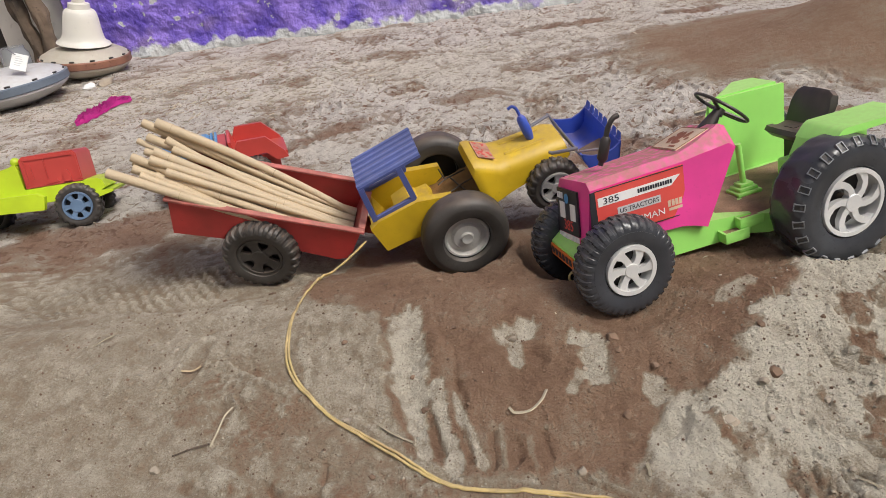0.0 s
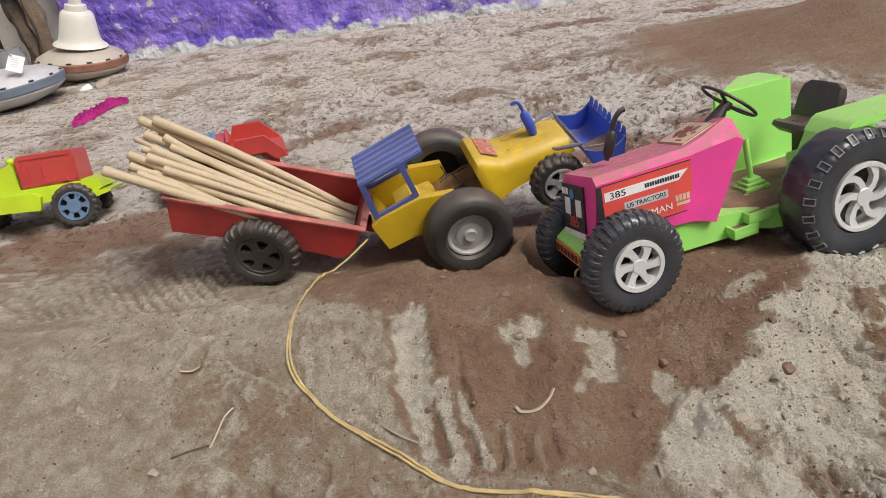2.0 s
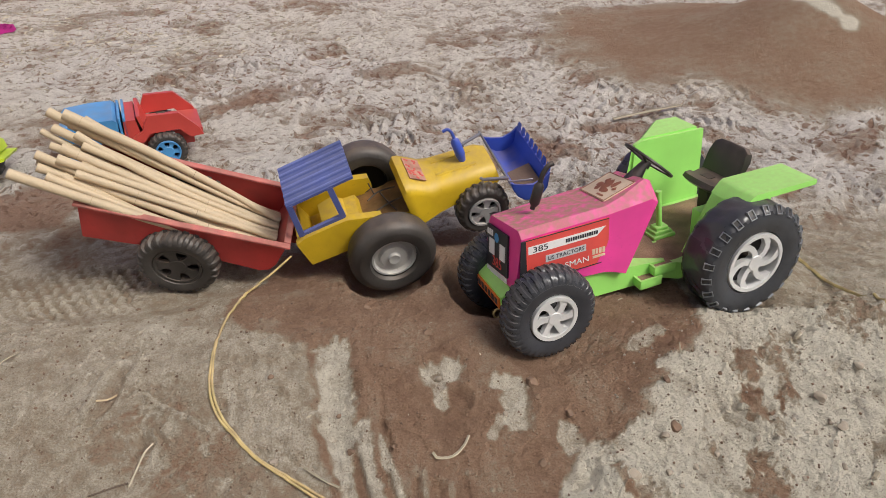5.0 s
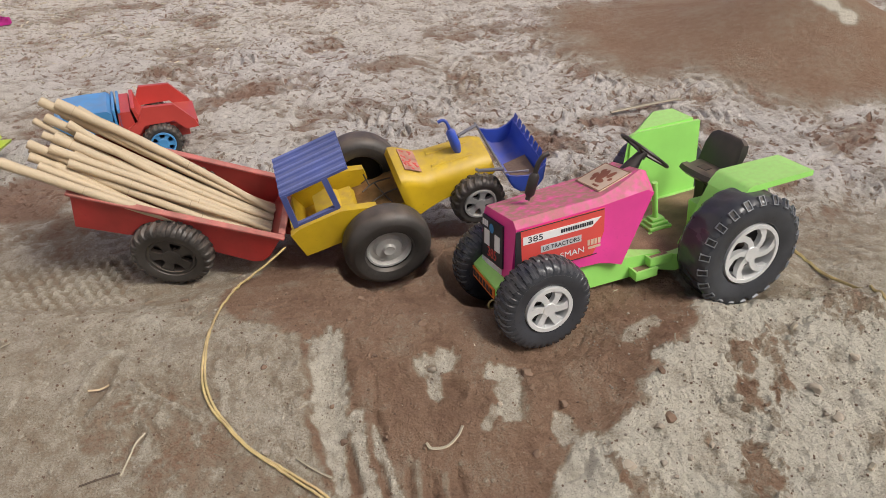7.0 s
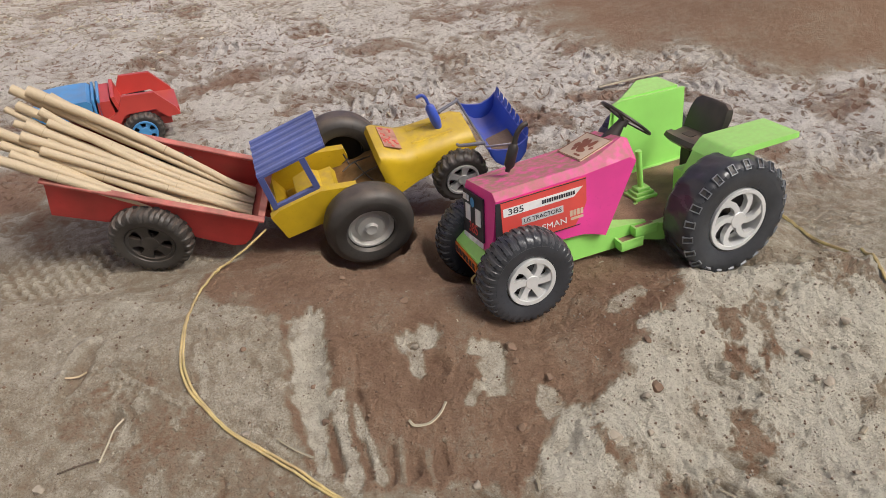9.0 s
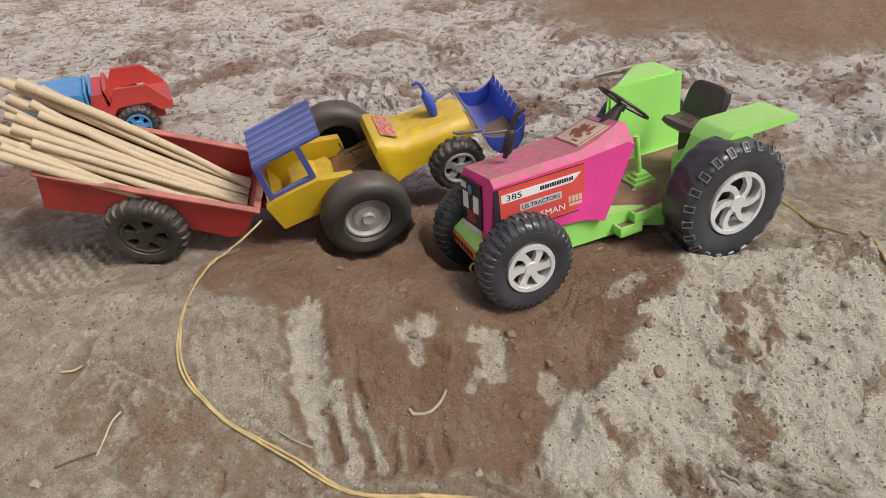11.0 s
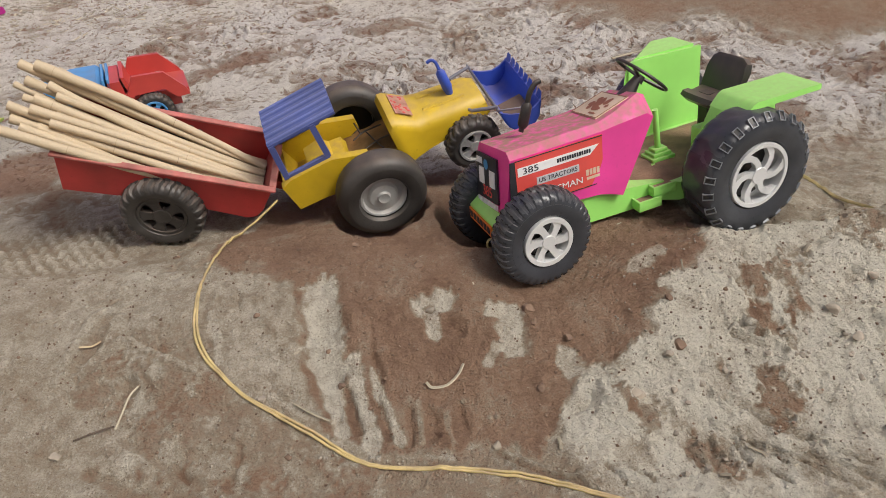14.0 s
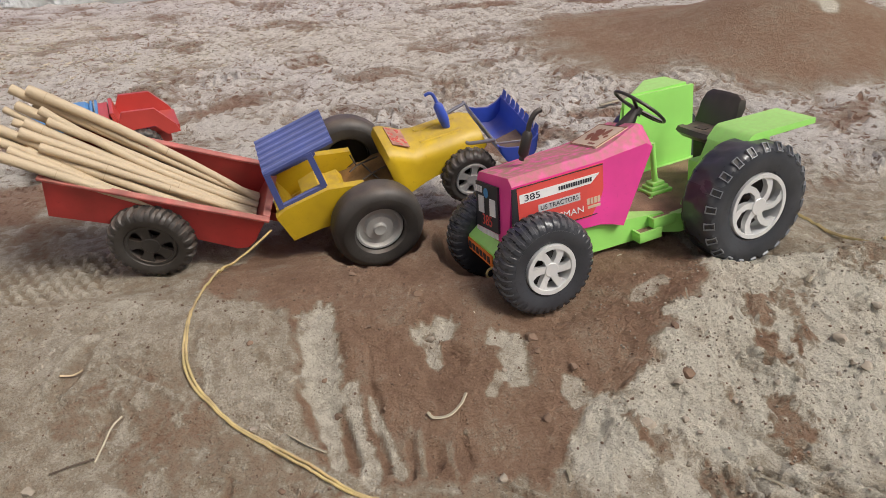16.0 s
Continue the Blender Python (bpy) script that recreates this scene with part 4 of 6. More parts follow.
# ---- toy tractor ----
def toy_tractor():
    T = thing("toy_tractor", frame_of((0.1274, 0.7944, -0.0052), 16, 4.5, -6), "pink and lime green plastic toy tractor, dusty, half sunk in sand", "toy tractor")
    # bonnet: narrow nose, raised and flared at the dashboard
    bm = bm_new()

    def ring(x0, x1, hw, hb, zt, zb, ch):
        return [(x0, -hb, zb), (x1, -hw, zt - ch), (x1, -hw + ch * 0.8, zt), (x1, hw - ch * 0.8, zt), (x1, hw, zt - ch), (x0, hb, zb)]
    loft(bm, [ring(-0.005, 0.006, 0.048, 0.048, 0.172, 0.089, 0.010), ring(0.120, 0.126, 0.053, 0.055, 0.175, 0.083, 0.010),
              ring(0.134, 0.150, 0.055, 0.058, 0.182, 0.080, 0.014), ring(0.146, 0.188, 0.055, 0.060, 0.195, 0.076, 0.024), ring(0.150, 0.198, 0.054, 0.060, 0.190, 0.074, 0.026)])
    for v in bm.verts:
        v.co.y -= 0.0145 if v.co.x < 0.1 else 0.013
        if v.co.z > 0.12:
            v.co.z -= (v.co.y + 0.066) * 0.175
            if v.co.x > 0.14 and v.co.y > 0:
                v.co.y -= 0.010
        else:
            v.co.z -= (v.co.y + 0.066) * 0.06
    bevel(bm, 0.0050, 4, 18)
    part("bonnet", bm, PINK, T, "bright pink bonnet under brown dust")
    # side stickers
    for sy in (-1,):
        def side(d):
            return sy * (0.0545 + d) - 0.012
        bm = bm_new()
        prism(bm, [(0.010, 0.103), (0.126, 0.096), (0.126, 0.162), (0.010, 0.161)], side(-0.0006), side(0.0006))
        st = part("sticker", bm, STICKER_RED, T, "orange red printed side sticker", False)
        bm = bm_new()
        prism(bm, [(0.000, 0.100), (0.0105, 0.099), (0.0105, 0.160), (0.004, 0.160)], side(-0.0016), side(0.0002))
        part("sticker_edge", bm, STICKER_BLACK, st, "", False)
        bm = bm_new()
        for x0, x1, z0, z1 in ((0.010, 0.1255, 0.1600, 0.1612), (0.010, 0.126, 0.0985, 0.0997)):
            box(bm, x0, x1, min(side(0.0005), side(0.0009)), max(side(0.0005), side(0.0009)), z0, z1)
        part("sticker_line", bm, STICKER_BLACK, st, "", False)
        bm = bm_new()
        prism(bm, [(0.0125, 0.1405), (0.108, 0.1405), (0.121, 0.1515), (0.0125, 0.1515)], side(0.0004), side(0.0010))
        part("sticker_panel", bm, STICKER_WHITE, st, "", False)
        bm = bm_new()
        box(bm, 0.036, 0.093, min(side(0.0004), side(0.0010)), max(side(0.0004), side(0.0010)), 0.1235, 0.1330)
        part("sticker_panel", bm, STICKER_GREY, st, "", False)
        face = pose(0, side(0.0012), 0, 90, 0, 0 if sy < 0 else 180)
        for txt, x, z, size, mm, sq in (("385", 0.029, 0.1458, 0.0110, INK, 1.35), ("US TRACTORS", 0.0645, 0.1281, 0.0080, INK, 1.0), ("SMAN", 0.080, 0.1105, 0.0115, STICKER_WHITE, 1.15)):
            writing("lettering", txt, size, pose(x, 0, z) @ face, st, mm, sq)
        bm = bm_new()
        for i in range(14):
            x = 0.064 + i * 0.0033
            box(bm, x, x + 0.0024, min(side(0.001), side(0.0014)), max(side(0.001), side(0.0014)), 0.1437, 0.1487)
        part("print_bar", bm, INK, st, "", False)
        bm = bm_new()
        for i in range(4):
            box(bm, 0.102 + i * 0.0050, 0.1058 + i * 0.0050, min(side(0.0004), side(0.001)), max(side(0.0004), side(0.001)), 0.114, 0.122)
        box(bm, 0.103, 0.121, min(side(0.0004), side(0.001)), max(side(0.0004), side(0.001)), 0.1085, 0.1120)
        part("print_mark", bm, STICKER_CREAM, st, "", False)
    # nose sticker, on the raked front
    nose_m = pose(-0.0006, -0.014, 0.1205, -7.5, 7.6, 0)
    bm = bm_new()
    box(bm, -0.0022, 0.0003, -0.023, 0.037, -0.027, 0.030)
    nose = part("nose_sticker", bm, STICKER_BLACK, T, "black printed grille sticker", False)
    nose.matrix_basis = nose_m
    for y in (-0.017, 0.014):
        bm = bm_new()
        box(bm, -0.0030, -0.0020, y, y + 0.015, -0.008, 0.013)
        part("headlight_print", bm, STICKER_WHITE, nose, "", False)
    bm = bm_new()
    vs = [bm.verts.new((-0.0030, 0.007 + 0.0065 * math.cos(t), 0.0185 + 0.0065 * math.sin(t))) for t in [2 * math.pi * k / 20 for k in range(20)]]
    bm.faces.new(vs)
    part("badge_print", bm, SKYBLUE, nose, "", False)
    writing("lettering", "385", 0.019, pose(-0.0026, 0.006, -0.0165, 90, 0, -90), nose, STICKER_RED, 1.0)
    bm = bm_new()
    for y in (0.019, 0.025, 0.031):
        box(bm, -0.0030, -0.002, y, y + 0.0040, 0.017, 0.025)
    part("print_bar", bm, STICKER_WHITE, nose, "", False)
    bm = bm_new()
    for i in range(14):
        y = -0.023 + i * 0.0043
        box(bm, -0.0030, -0.002, y, y + 0.0026, -0.0345, -0.0275)
    part("print_stripes", bm, STICKER_WHITE, nose, "", False)
    # picture sticker on the sloping panel
    bm = bm_new()
    box(bm, -0.0245, 0.0245, -0.032, 0.032, -0.0005, 0.0008)
    top = part("top_sticker", bm, STICKER_CREAM, T, "cream sticker with a faded brown tractor drawing", False)
    top.matrix_basis = pose(0.1560, -0.014, 0.1752, -9.8, -17.5, 0)
    bm = bm_new()
    for x, y, a, b in ((0.008, -0.010, 0.008, 0.006), (0.003, 0.003, 0.012, 0.009), (-0.002, 0.014, 0.006, 0.007), (-0.008, -0.006, 0.005, 0.011), (0.010, 0.012, 0.005, 0.004), (-0.009, 0.010, 0.005, 0.005), (0.0, -0.019, 0.004, 0.004)):
        vs = [bm.verts.new((x + a * (0.7 + 0.4 * random.random()) * math.cos(t), y + b * (0.7 + 0.4 * random.random()) * math.sin(t), 0.0012)) for t in [2 * math.pi * k / 9 for k in range(9)]]
        bm.faces.new(vs)
    part("print_drawing", bm, INKBROWN, top, "", False)
    bm = bm_new()
    for x0, x1, y0, y1 in ((-0.0240, -0.0230, -0.031, 0.031), (0.0230, 0.0240, -0.031, 0.031), (-0.0240, 0.0240, -0.0315, -0.0305), (-0.0240, 0.0240, 0.0305, 0.0315), (-0.019, -0.016, -0.018, -0.004)):
        box(bm, x0, x1, y0, y1, 0.0008, 0.0012)
    part("print_border", bm, INKBROWN, top, "", False)
    # exhaust
    bm = bm_new()
    tube(bm, smooth_path([(0.047, -0.012, 0.170), (0.052, -0.012, 0.182), (0.060, -0.012, 0.206), (0.064, -0.012, 0.216), (0.071, -0.012, 0.224), (0.078, -0.012, 0.226)], 4), 0.0034, 10)
    tube(bm, [(0.0495, -0.012, 0.174), (0.0505, -0.012, 0.178), (0.058, -0.012, 0.200), (0.0595, -0.012, 0.204)], [0.004, 0.0066, 0.0066, 0.004], 12)
    part("exhaust", bm, DARK, T, "black exhaust pipe")
    # chassis, deck and front axle
    bm = bm_new()
    rear = [(0.172, -0.064), (0.215, -0.066), (0.232, -0.078), (0.300, -0.078), (0.420, -0.070), (0.420, 0.070), (0.300, 0.078), (0.232, 0.078), (0.215, 0.066), (0.172, 0.050)]
    loft(bm, [[(x, y, 0.043) for x, y in rear], [(x, y, 0.069) for x, y in rear]])
    fore = [(0.080, -0.061), (0.216, -0.0665), (0.216, -0.0600), (0.176, -0.050), (0.176, 0.040), (0.080, 0.036)]
    loft(bm, [[(x, y, 0.044) for x, y in fore], [(x, y, 0.084 if x < 0.1 else (0.078 if x < 0.2 else 0.071)) for x, y in fore]])
    bevel(bm, 0.002)
    deck = part("chassis", bm, GREEN, T, "lime green chassis, its deck covered in soil")
    bm = bm_new()
    prism(bm, [(-0.019, 0.056), (0.110, 0.044), (0.110, 0.076), (-0.006, 0.086), (-0.019, 0.077)], -0.050, 0.030)
    bevel(bm, 0.003)
    front = part("front_frame", bm, GREEN, T)
    bm = bm_new()
    for y in (-0.036, -0.012, 0.012):
        tube(bm, smooth_path([(-0.004, y, 0.0858), (0.002, y + 0.004, 0.0853), (0.008, y - 0.003, 0.0845)], 4), 0.0014, 6, flat=0.5)
    part("slot", bm, DARK, front)
    bm = bm_new()
    prism(bm, [(0.070, 0.058), (0.084, 0.070), (0.090, 0.078), (0.074, 0.074)], -0.070, -0.058)
    bevel(bm, 0.001, 1)
    part("bracket", bm, DARK, T, "torn black bracket behind the front wheel")
    bm = bm_new()
    box(bm, -0.0210, -0.0192, -0.046, 0.026, 0.058, 0.074)
    plate = part("number_plate", bm, STICKER_ORANGE, T, "orange plate with dark bars", False)
    bm = bm_new()
    for i in range(6):
        box(bm, -0.0216, -0.0208, -0.040 + i * 0.0105, -0.033 + i * 0.0105, 0.0615, 0.0705)
    part("print_bar", bm, INK, plate, "", False)
    bm = bm_new()
    loop = [(-0.021 + 0.006 * math.cos(t), -0.040, 0.048 + 0.007 * math.sin(t)) for t in [2 * math.pi * k / 14 for k in range(15)]]
    tube(bm, loop, 0.0015, 6)
    part("tow_loop", bm, CABLE, T, "yellow wire tow loop")
    bm = bm_new()
    tube(bm, [(0.021, -0.112, 0.072), (0.021, 0.050, 0.062)], 0.006, 10)
    part("front_axle", bm, DARK, T)
    bm = bm_new()
    tube(bm, [(0.300, -0.13, 0.080), (0.300, -0.072, 0.080)], 0.008, 10)
    part("rear_axle", bm, DARK, T)
    bm = bm_new()
    tube(bm, [(0.336, 0.072, 0.080), (0.336, 0.13, 0.080)], 0.008, 10)
    part("rear_axle", bm, DARK, T)
    # steps
    for sy in (-1, 1):
        for x0, x1, y0, y1, z in ((0.168, 0.202, 0.060, 0.082, 0.056), (0.192, 0.226, 0.060, 0.078, 0.068)):
            bm = bm_new()
            box(bm, x0, x1, min(sy * y0, sy * y1), max(sy * y0, sy * y1), z - 0.010, z)
            bevel(bm, 0.0015)
            tread = part("step", bm, GREEN, T)
            bm = bm_new()
            edge = sy * y1
            box(bm, x0, x1, min(edge, edge - sy * 0.003), max(edge, edge - sy * 0.003), z - 0.001, z + 0.004)
            box(bm, x0, x0 + 0.003, min(sy * y0, edge - sy * 0.003), max(sy * y0, edge - sy * 0.003), z - 0.001, z + 0.004)
            part("step_rim", bm, GREEN, tread)
            bm = bm_new()
            box(bm, x0 + 0.004, x1 - 0.002, min(sy * y0, edge - sy * 0.004), max(sy * y0, edge - sy * 0.004), z - 0.001, z + 0.0012)
            part("step_soil", bm, SOILFILL, tread, "brown soil lying on the step")
    # gear lever
    bm = bm_new()
    for i in range(4):
        s = 0.022 - 0.004 * i
        box(bm, 0.252 - s, 0.252 + s, -0.004 - s * 0.8, -0.004 + s * 0.8, 0.066 + 0.005 * i, 0.071 + 0.005 * i)
    bevel(bm, 0.0012)
    tube(bm, [(0.252, -0.004, 0.082), (0.246, -0.004, 0.141)], 0.0042, 10)
    part("gear_lever", bm, GREEN, T)
    # soil lying on the deck
    bm = bm_new()
    nx_, ny_ = 26, 18
    gridv = []
    for j in range(ny_ + 1):
        row = []
        for i in range(nx_ + 1):
            x, y = 0.176 + 0.215 * i / nx_, -0.073 + 0.144 * j / ny_
            edge = min(i, nx_ - i, j, ny_ - j) / 3.0
            zz = 0.0690 + min(1.0, edge) * (0.0024 + 0.0020 * noise.noise(Vector((x * 70, y * 70, 3)))) - (0.002 if edge == 0 else 0)
            row.append(bm.verts.new((x, y * (0.82 if x < 0.222 else 1.0), zz)))
        gridv.append(row)
    for j in range(ny_):
        for i in range(nx_):
            bm.faces.new((gridv[j][i], gridv[j][i + 1], gridv[j + 1][i + 1], gridv[j + 1][i]))
    part("deck_soil", bm, SOILFILL, T, "thin layer of brown soil on the deck")
    # steering wheel
    m = pose(0.2135, -0.021, 0.2010, 2, 42, 0)
    bm = bm_new()
    circ = [(0.0355 * math.cos(t), 0.0355 * math.sin(t), 0) for t in [2 * math.pi * k / 36 for k in range(37)]]
    tube(bm, circ, 0.0021, 8, False)
    for k in range(3):
        t = radians(90 + 120 * k)
        tube(bm, [(0, 0, -0.004), (0.0355 * math.cos(t), 0.0355 * math.sin(t), 0)], 0.0022, 6)
    lathe(bm, [(0, 0.000), (0.006, -0.001), (0.007, -0.010), (0, -0.010)], 16, axis='Z')
    ob = part("steering_wheel", bm, DARK, T, "thin black steering wheel")
    ob.matrix_basis = m
    bm = bm_new()
    tube(bm, [(0.180, -0.019, 0.164), (0.192, -0.020, 0.180), (0.211, -0.021, 0.202)], [0.015, 0.011, 0.004], 10)
    part("steering_column", bm, DARK, T)
    # seat: a dished pan and a rounded backrest
    bm = bm_new()
    rings = []
    for y, k in ((-0.041, 0.0), (-0.038, 0.8), (-0.029, 1.0), (-0.006, 1.06), (0.016, 1.0), (0.025, 0.8), (0.028, 0.0)):
        f, e = 0.356 - (0.356 - 0.306) * (0.72 + 0.28 * k), 0.002 * (1 - k)
        rings.append([(f, y, 0.138 + e), (f + 0.004, y, 0.144 - e), (0.330, y, 0.1405 - e), (0.352, y, 0.144 - e), (0.356, y, 0.135 + e), (f + 0.008, y, 0.130 + e)])
    loft(bm, rings)
    bevel(bm, 0.0015, 2)
    seat = part("seat", bm, SEATMAT, T, "black plastic seat pan, dusty")
    bm = bm_new()
    rings = []
    for y, k in ((-0.041, 0.0), (-0.038, 0.62), (-0.029, 0.95), (-0.006, 1.0), (0.016, 0.95), (0.025, 0.62), (0.028, 0.0)):
        zt = 0.148 + 0.038 * (0.60 + 0.40 * k)
        xt = 0.346 + 0.020 * (zt - 0.140) / 0.05
        rings.append([(0.343, y, 0.138), (xt - 0.004, y, zt - 0.004), (xt, y, zt), (xt + 0.008, y, zt - 0.003), (0.357, y, 0.150), (0.354, y, 0.136)])
    loft(bm, rings)
    bevel(bm, 0.0015, 2)
    part("backrest", bm, SEATMAT, T, "black plastic rounded backrest")
    bm = bm_new()
    prism(bm, [(0.325, 0.060), (0.345, 0.060), (0.338, 0.142), (0.326, 0.142)], -0.010, 0.008)
    part("seat_stand", bm, DARK, T)
    # mudguards: the near one and, set a little forward, the far one
    for y0, y1, wy, dx, zt in ((-0.117, -0.056, -0.058, 0.0, 0.1655), (0.076, 0.126, 0.074, -0.036, 0.186)):
        bm = bm_new()
        prism(bm, [(0.290 + dx, zt - 0.016), (0.302 + dx, zt - 0.003), (0.308 + dx, zt), (0.405 + dx, zt - 0.002), (0.405 + dx, zt - 0.009), (0.312 + dx, zt - 0.009)], y0, y1)
        if y0 > 0:
            for v in bm.verts:
                if v.co.y > 0.1 and v.co.x < 0.34:
                    v.co.x += 0.062
        bevel(bm, 0.003, 2)
        guard = part("mudguard", bm, GREEN, T, "lime green mudguard with a flat top")
        bm = bm_new()
        if y0 < 0:
            prism(bm, [(0.240, 0.062), (0.252, 0.064), (0.306, zt - 0.012), (0.392, zt - 0.012), (0.392, 0.062)], wy - 0.003, wy + 0.003)
        else:
            prism(bm, [(0.252, 0.062), (0.258, zt - 0.006), (0.268, zt - 0.002), (0.378, zt - 0.006), (0.378, 0.062)], wy - 0.003, wy + 0.003)
        part("guard_wall", bm, GREEN, guard)
        bm = bm_new()
        prism(bm, [(0.246 + dx * 0.3, 0.064), (0.290 + dx, zt - 0.016), (0.296 + dx, zt - 0.016), (0.254 + dx * 0.3, 0.064)], min(wy, y0 if y0 < 0 else y1) if y0 < 0 else wy, wy if y0 < 0 else y1)
        if y0 > 0:
            for v in bm.verts:
                if v.co.y > 0.1:
                    v.co.x += 0.062
        part("guard_front", bm, GREEN, guard)
    bm = bm_new()
    box(bm, 0.285, 0.312, -0.046, -0.028, 0.062, 0.116)
    bevel(bm, 0.003)
    part("seat_bracket", bm, GREEN, T)
    # wheels
    for sy in (-1, 1):
        wheel(T, (0.021, -0.117 if sy < 0 else 0.062, 0.0735 if sy < 0 else 0.060), 0.0610, 0.040, 0.0305, sy > 0, RUBBER, spoked_rim(0.0315, 0.036, 6, 0.0088, 0.004, 0.0058, 0.30, ring=0.82), CHROME, 36, "silver rim with six curved spokes", 12, lug_h=0.032, lug_w=0.55, round_=0.30, slant=0.25)
        wheel(T, (0.300 if sy < 0 else 0.336, sy * 0.140 - 0.002, 0.0800), 0.0785, 0.058, 0.0415, sy > 0, RUBBER, spoked_rim(0.0425, 0.050, 6, 0.011, 0.006, 0.0056, 0.60), CHROME, 22, "silver rim with six curved spokes", 20, blocks=22 if sy < 0 else 0, lug_h=0.010, lug_w=0.5, round_=0.22, slant=0.5)
    return T


toy_tractor()


# ---- toy loader ----
def toy_loader():
    L = thing("toy_loader", frame_of((-0.152, 0.939, 0.0955), 9, 20, 8), "dusty yellow and blue plastic toy loader, dug into the sand", "toy loader")
    # body: tub at the back, cowl, long bonnet
    for y0, y1 in ((-0.053, -0.0405), (0.0405, 0.053)):
        bm = bm_new()
        prism(bm, [(-0.012, -0.055), (-0.016, -0.010), (0.000, -0.004), (0.062, -0.004), (0.110, -0.022), (0.110, -0.040), (0.060, -0.058)], y0, y1)
        bevel(bm, 0.003, 2)
        part("tub_side", bm, YELLOW, L)
    bm = bm_new()
    prism(bm, [(-0.012, -0.058), (-0.014, -0.012), (-0.004, -0.012), (0.004, -0.046), (0.170, -0.046), (0.170, -0.075), (0.050, -0.070)], -0.041, 0.041)
    bevel(bm, 0.003, 2)
    body = part("body", bm, YELLOW, L, "yellow open tub with a sloping tail")
    bm = bm_new()
    prism(bm, [(0.020, -0.046), (0.024, -0.022), (0.050, -0.018), (0.062, -0.030), (0.080, -0.032), (0.084, -0.046)], -0.030, 0.030)
    bevel(bm, 0.003, 2)
    part("seat_block", bm, YELLOW, L)

    def ring(x, hw, zt, zb, ch):
        bend = [(1 - math.cos(q), math.sin(q)) for q in [math.pi / 2 * k / 4 for k in range(5)]]
        near = [(x, -hw + ch * u, zt - ch + ch * v) for u, v in bend]
        return [(x, -hw, zb)] + near + [(p[0], -p[1], p[2]) for p in near[::-1]] + [(x, hw, zb)]
    bm = bm_new()
    loft(bm, [ring(0.148, 0.046, -0.008, -0.070, 0.016), ring(0.155, 0.048, 0.001, -0.072, 0.018), ring(0.163, 0.047, 0.000, -0.073, 0.018), ring(0.189, 0.040, -0.020, -0.073, 0.018),
              ring(0.205, 0.038, -0.0230, -0.073, 0.020), ring(0.276, 0.037, -0.033, -0.070, 0.020), ring(0.290, 0.034, -0.040, -0.066, 0.020)])
    for v in bm.verts:
        if v.co.x > 0.18 and v.co.z > -0.06:
            v.co.z += 0.12 * v.co.y
    bevel(bm, 0.0025, 2, 40)
    hood = part("bonnet", bm, YELLOW, L, "long yellow bonnet")
    bm = bm_new()
    tube(bm, [(0.205, -0.014, -0.0250), (0.266, -0.014, -0.0333)], 0.004, 8, flat=0.5)
    tube(bm, [(0.205, 0.014, -0.0213), (0.266, 0.014, -0.0297)], 0.004, 8, flat=0.5)
    part("bonnet_rib", bm, YELLOW, hood)
    bm = bm_new()
    box(bm, -0.013, 0.013, -0.026, 0.026, 0, 0.001)
    st = part("cowl_sticker", bm, STICKER_WORN, L, "worn red and cream sticker", False)
    st.matrix_basis = pose(0.1775, 0, -0.0098, 0, 37.6, 0)
    bm = bm_new()
    for i in range(26):
        x, y = random.uniform(-0.011, 0.011), random.uniform(-0.023, 0.023)
        box(bm, x - 0.0014, x + 0.0014, y - 0.0016, y + 0.0016, 0.001, 0.0013)
    part("print_specks", bm, INKRED, st, "", False)
    # dust and sand gathered in the tub
    bm = bm_new()
    rows = []
    for i in range(13):
        x = 0.078 + 0.070 * i / 12
        rows.append([bm.verts.new((x, y, -0.0455 + (0.003 + 0.010 * (i / 12) ** 2) * (1 - (y / 0.042) ** 2) + 0.003 * noise.noise(Vector((x * 70, y * 70, 3))))) for y in [-0.040 + 0.080 * j / 12 for j in range(13)]])
    for p, q in zip(rows, rows[1:]):
        for j in range(12):
            bm.faces.new((p[j], q[j], q[j + 1], p[j + 1]))
    bmesh.ops.solidify(bm, geom=bm.faces[:], thickness=0.003)
    part("tub_sand", bm, TUBSAND, L, "orange-brown dust lying in the tub")
    # cab
    bm = bm_new()
    top = []
    for i in range(6):
        y = -0.040 + i * 0.0160
        top += [(y - 0.0042, 0.0), (y - 0.0028, 0.0018), (y + 0.0028, 0.0018), (y + 0.0042, 0.0)]
    outline = [(-0.046, -0.004), (-0.046, 0.0)] + top + [(0.046, 0.0), (0.046, -0.004)]
    loft(bm, [[(x, y, z0 + dz) for y, dz in outline] for x, z0 in ((-0.002, 0.0540), (0.097, 0.0570))])
    roof = part("cab_roof", bm, ROOFBLUE, L, "blue ribbed cab roof")
    for i in range(6):
        y = -0.040 + i * 0.0160
        bm = bm_new()
        loft(bm, [[(x, y - 0.0016, z0 + 0.0014), (x, y + 0.0016, z0 + 0.0014), (x, y + 0.0010, z0 + 0.0030), (x, y - 0.0010, z0 + 0.0030)] for x, z0 in ((-0.0015, 0.0540), (0.0965, 0.0570))])
        part("roof_rib", bm, RIBBLUE, roof)
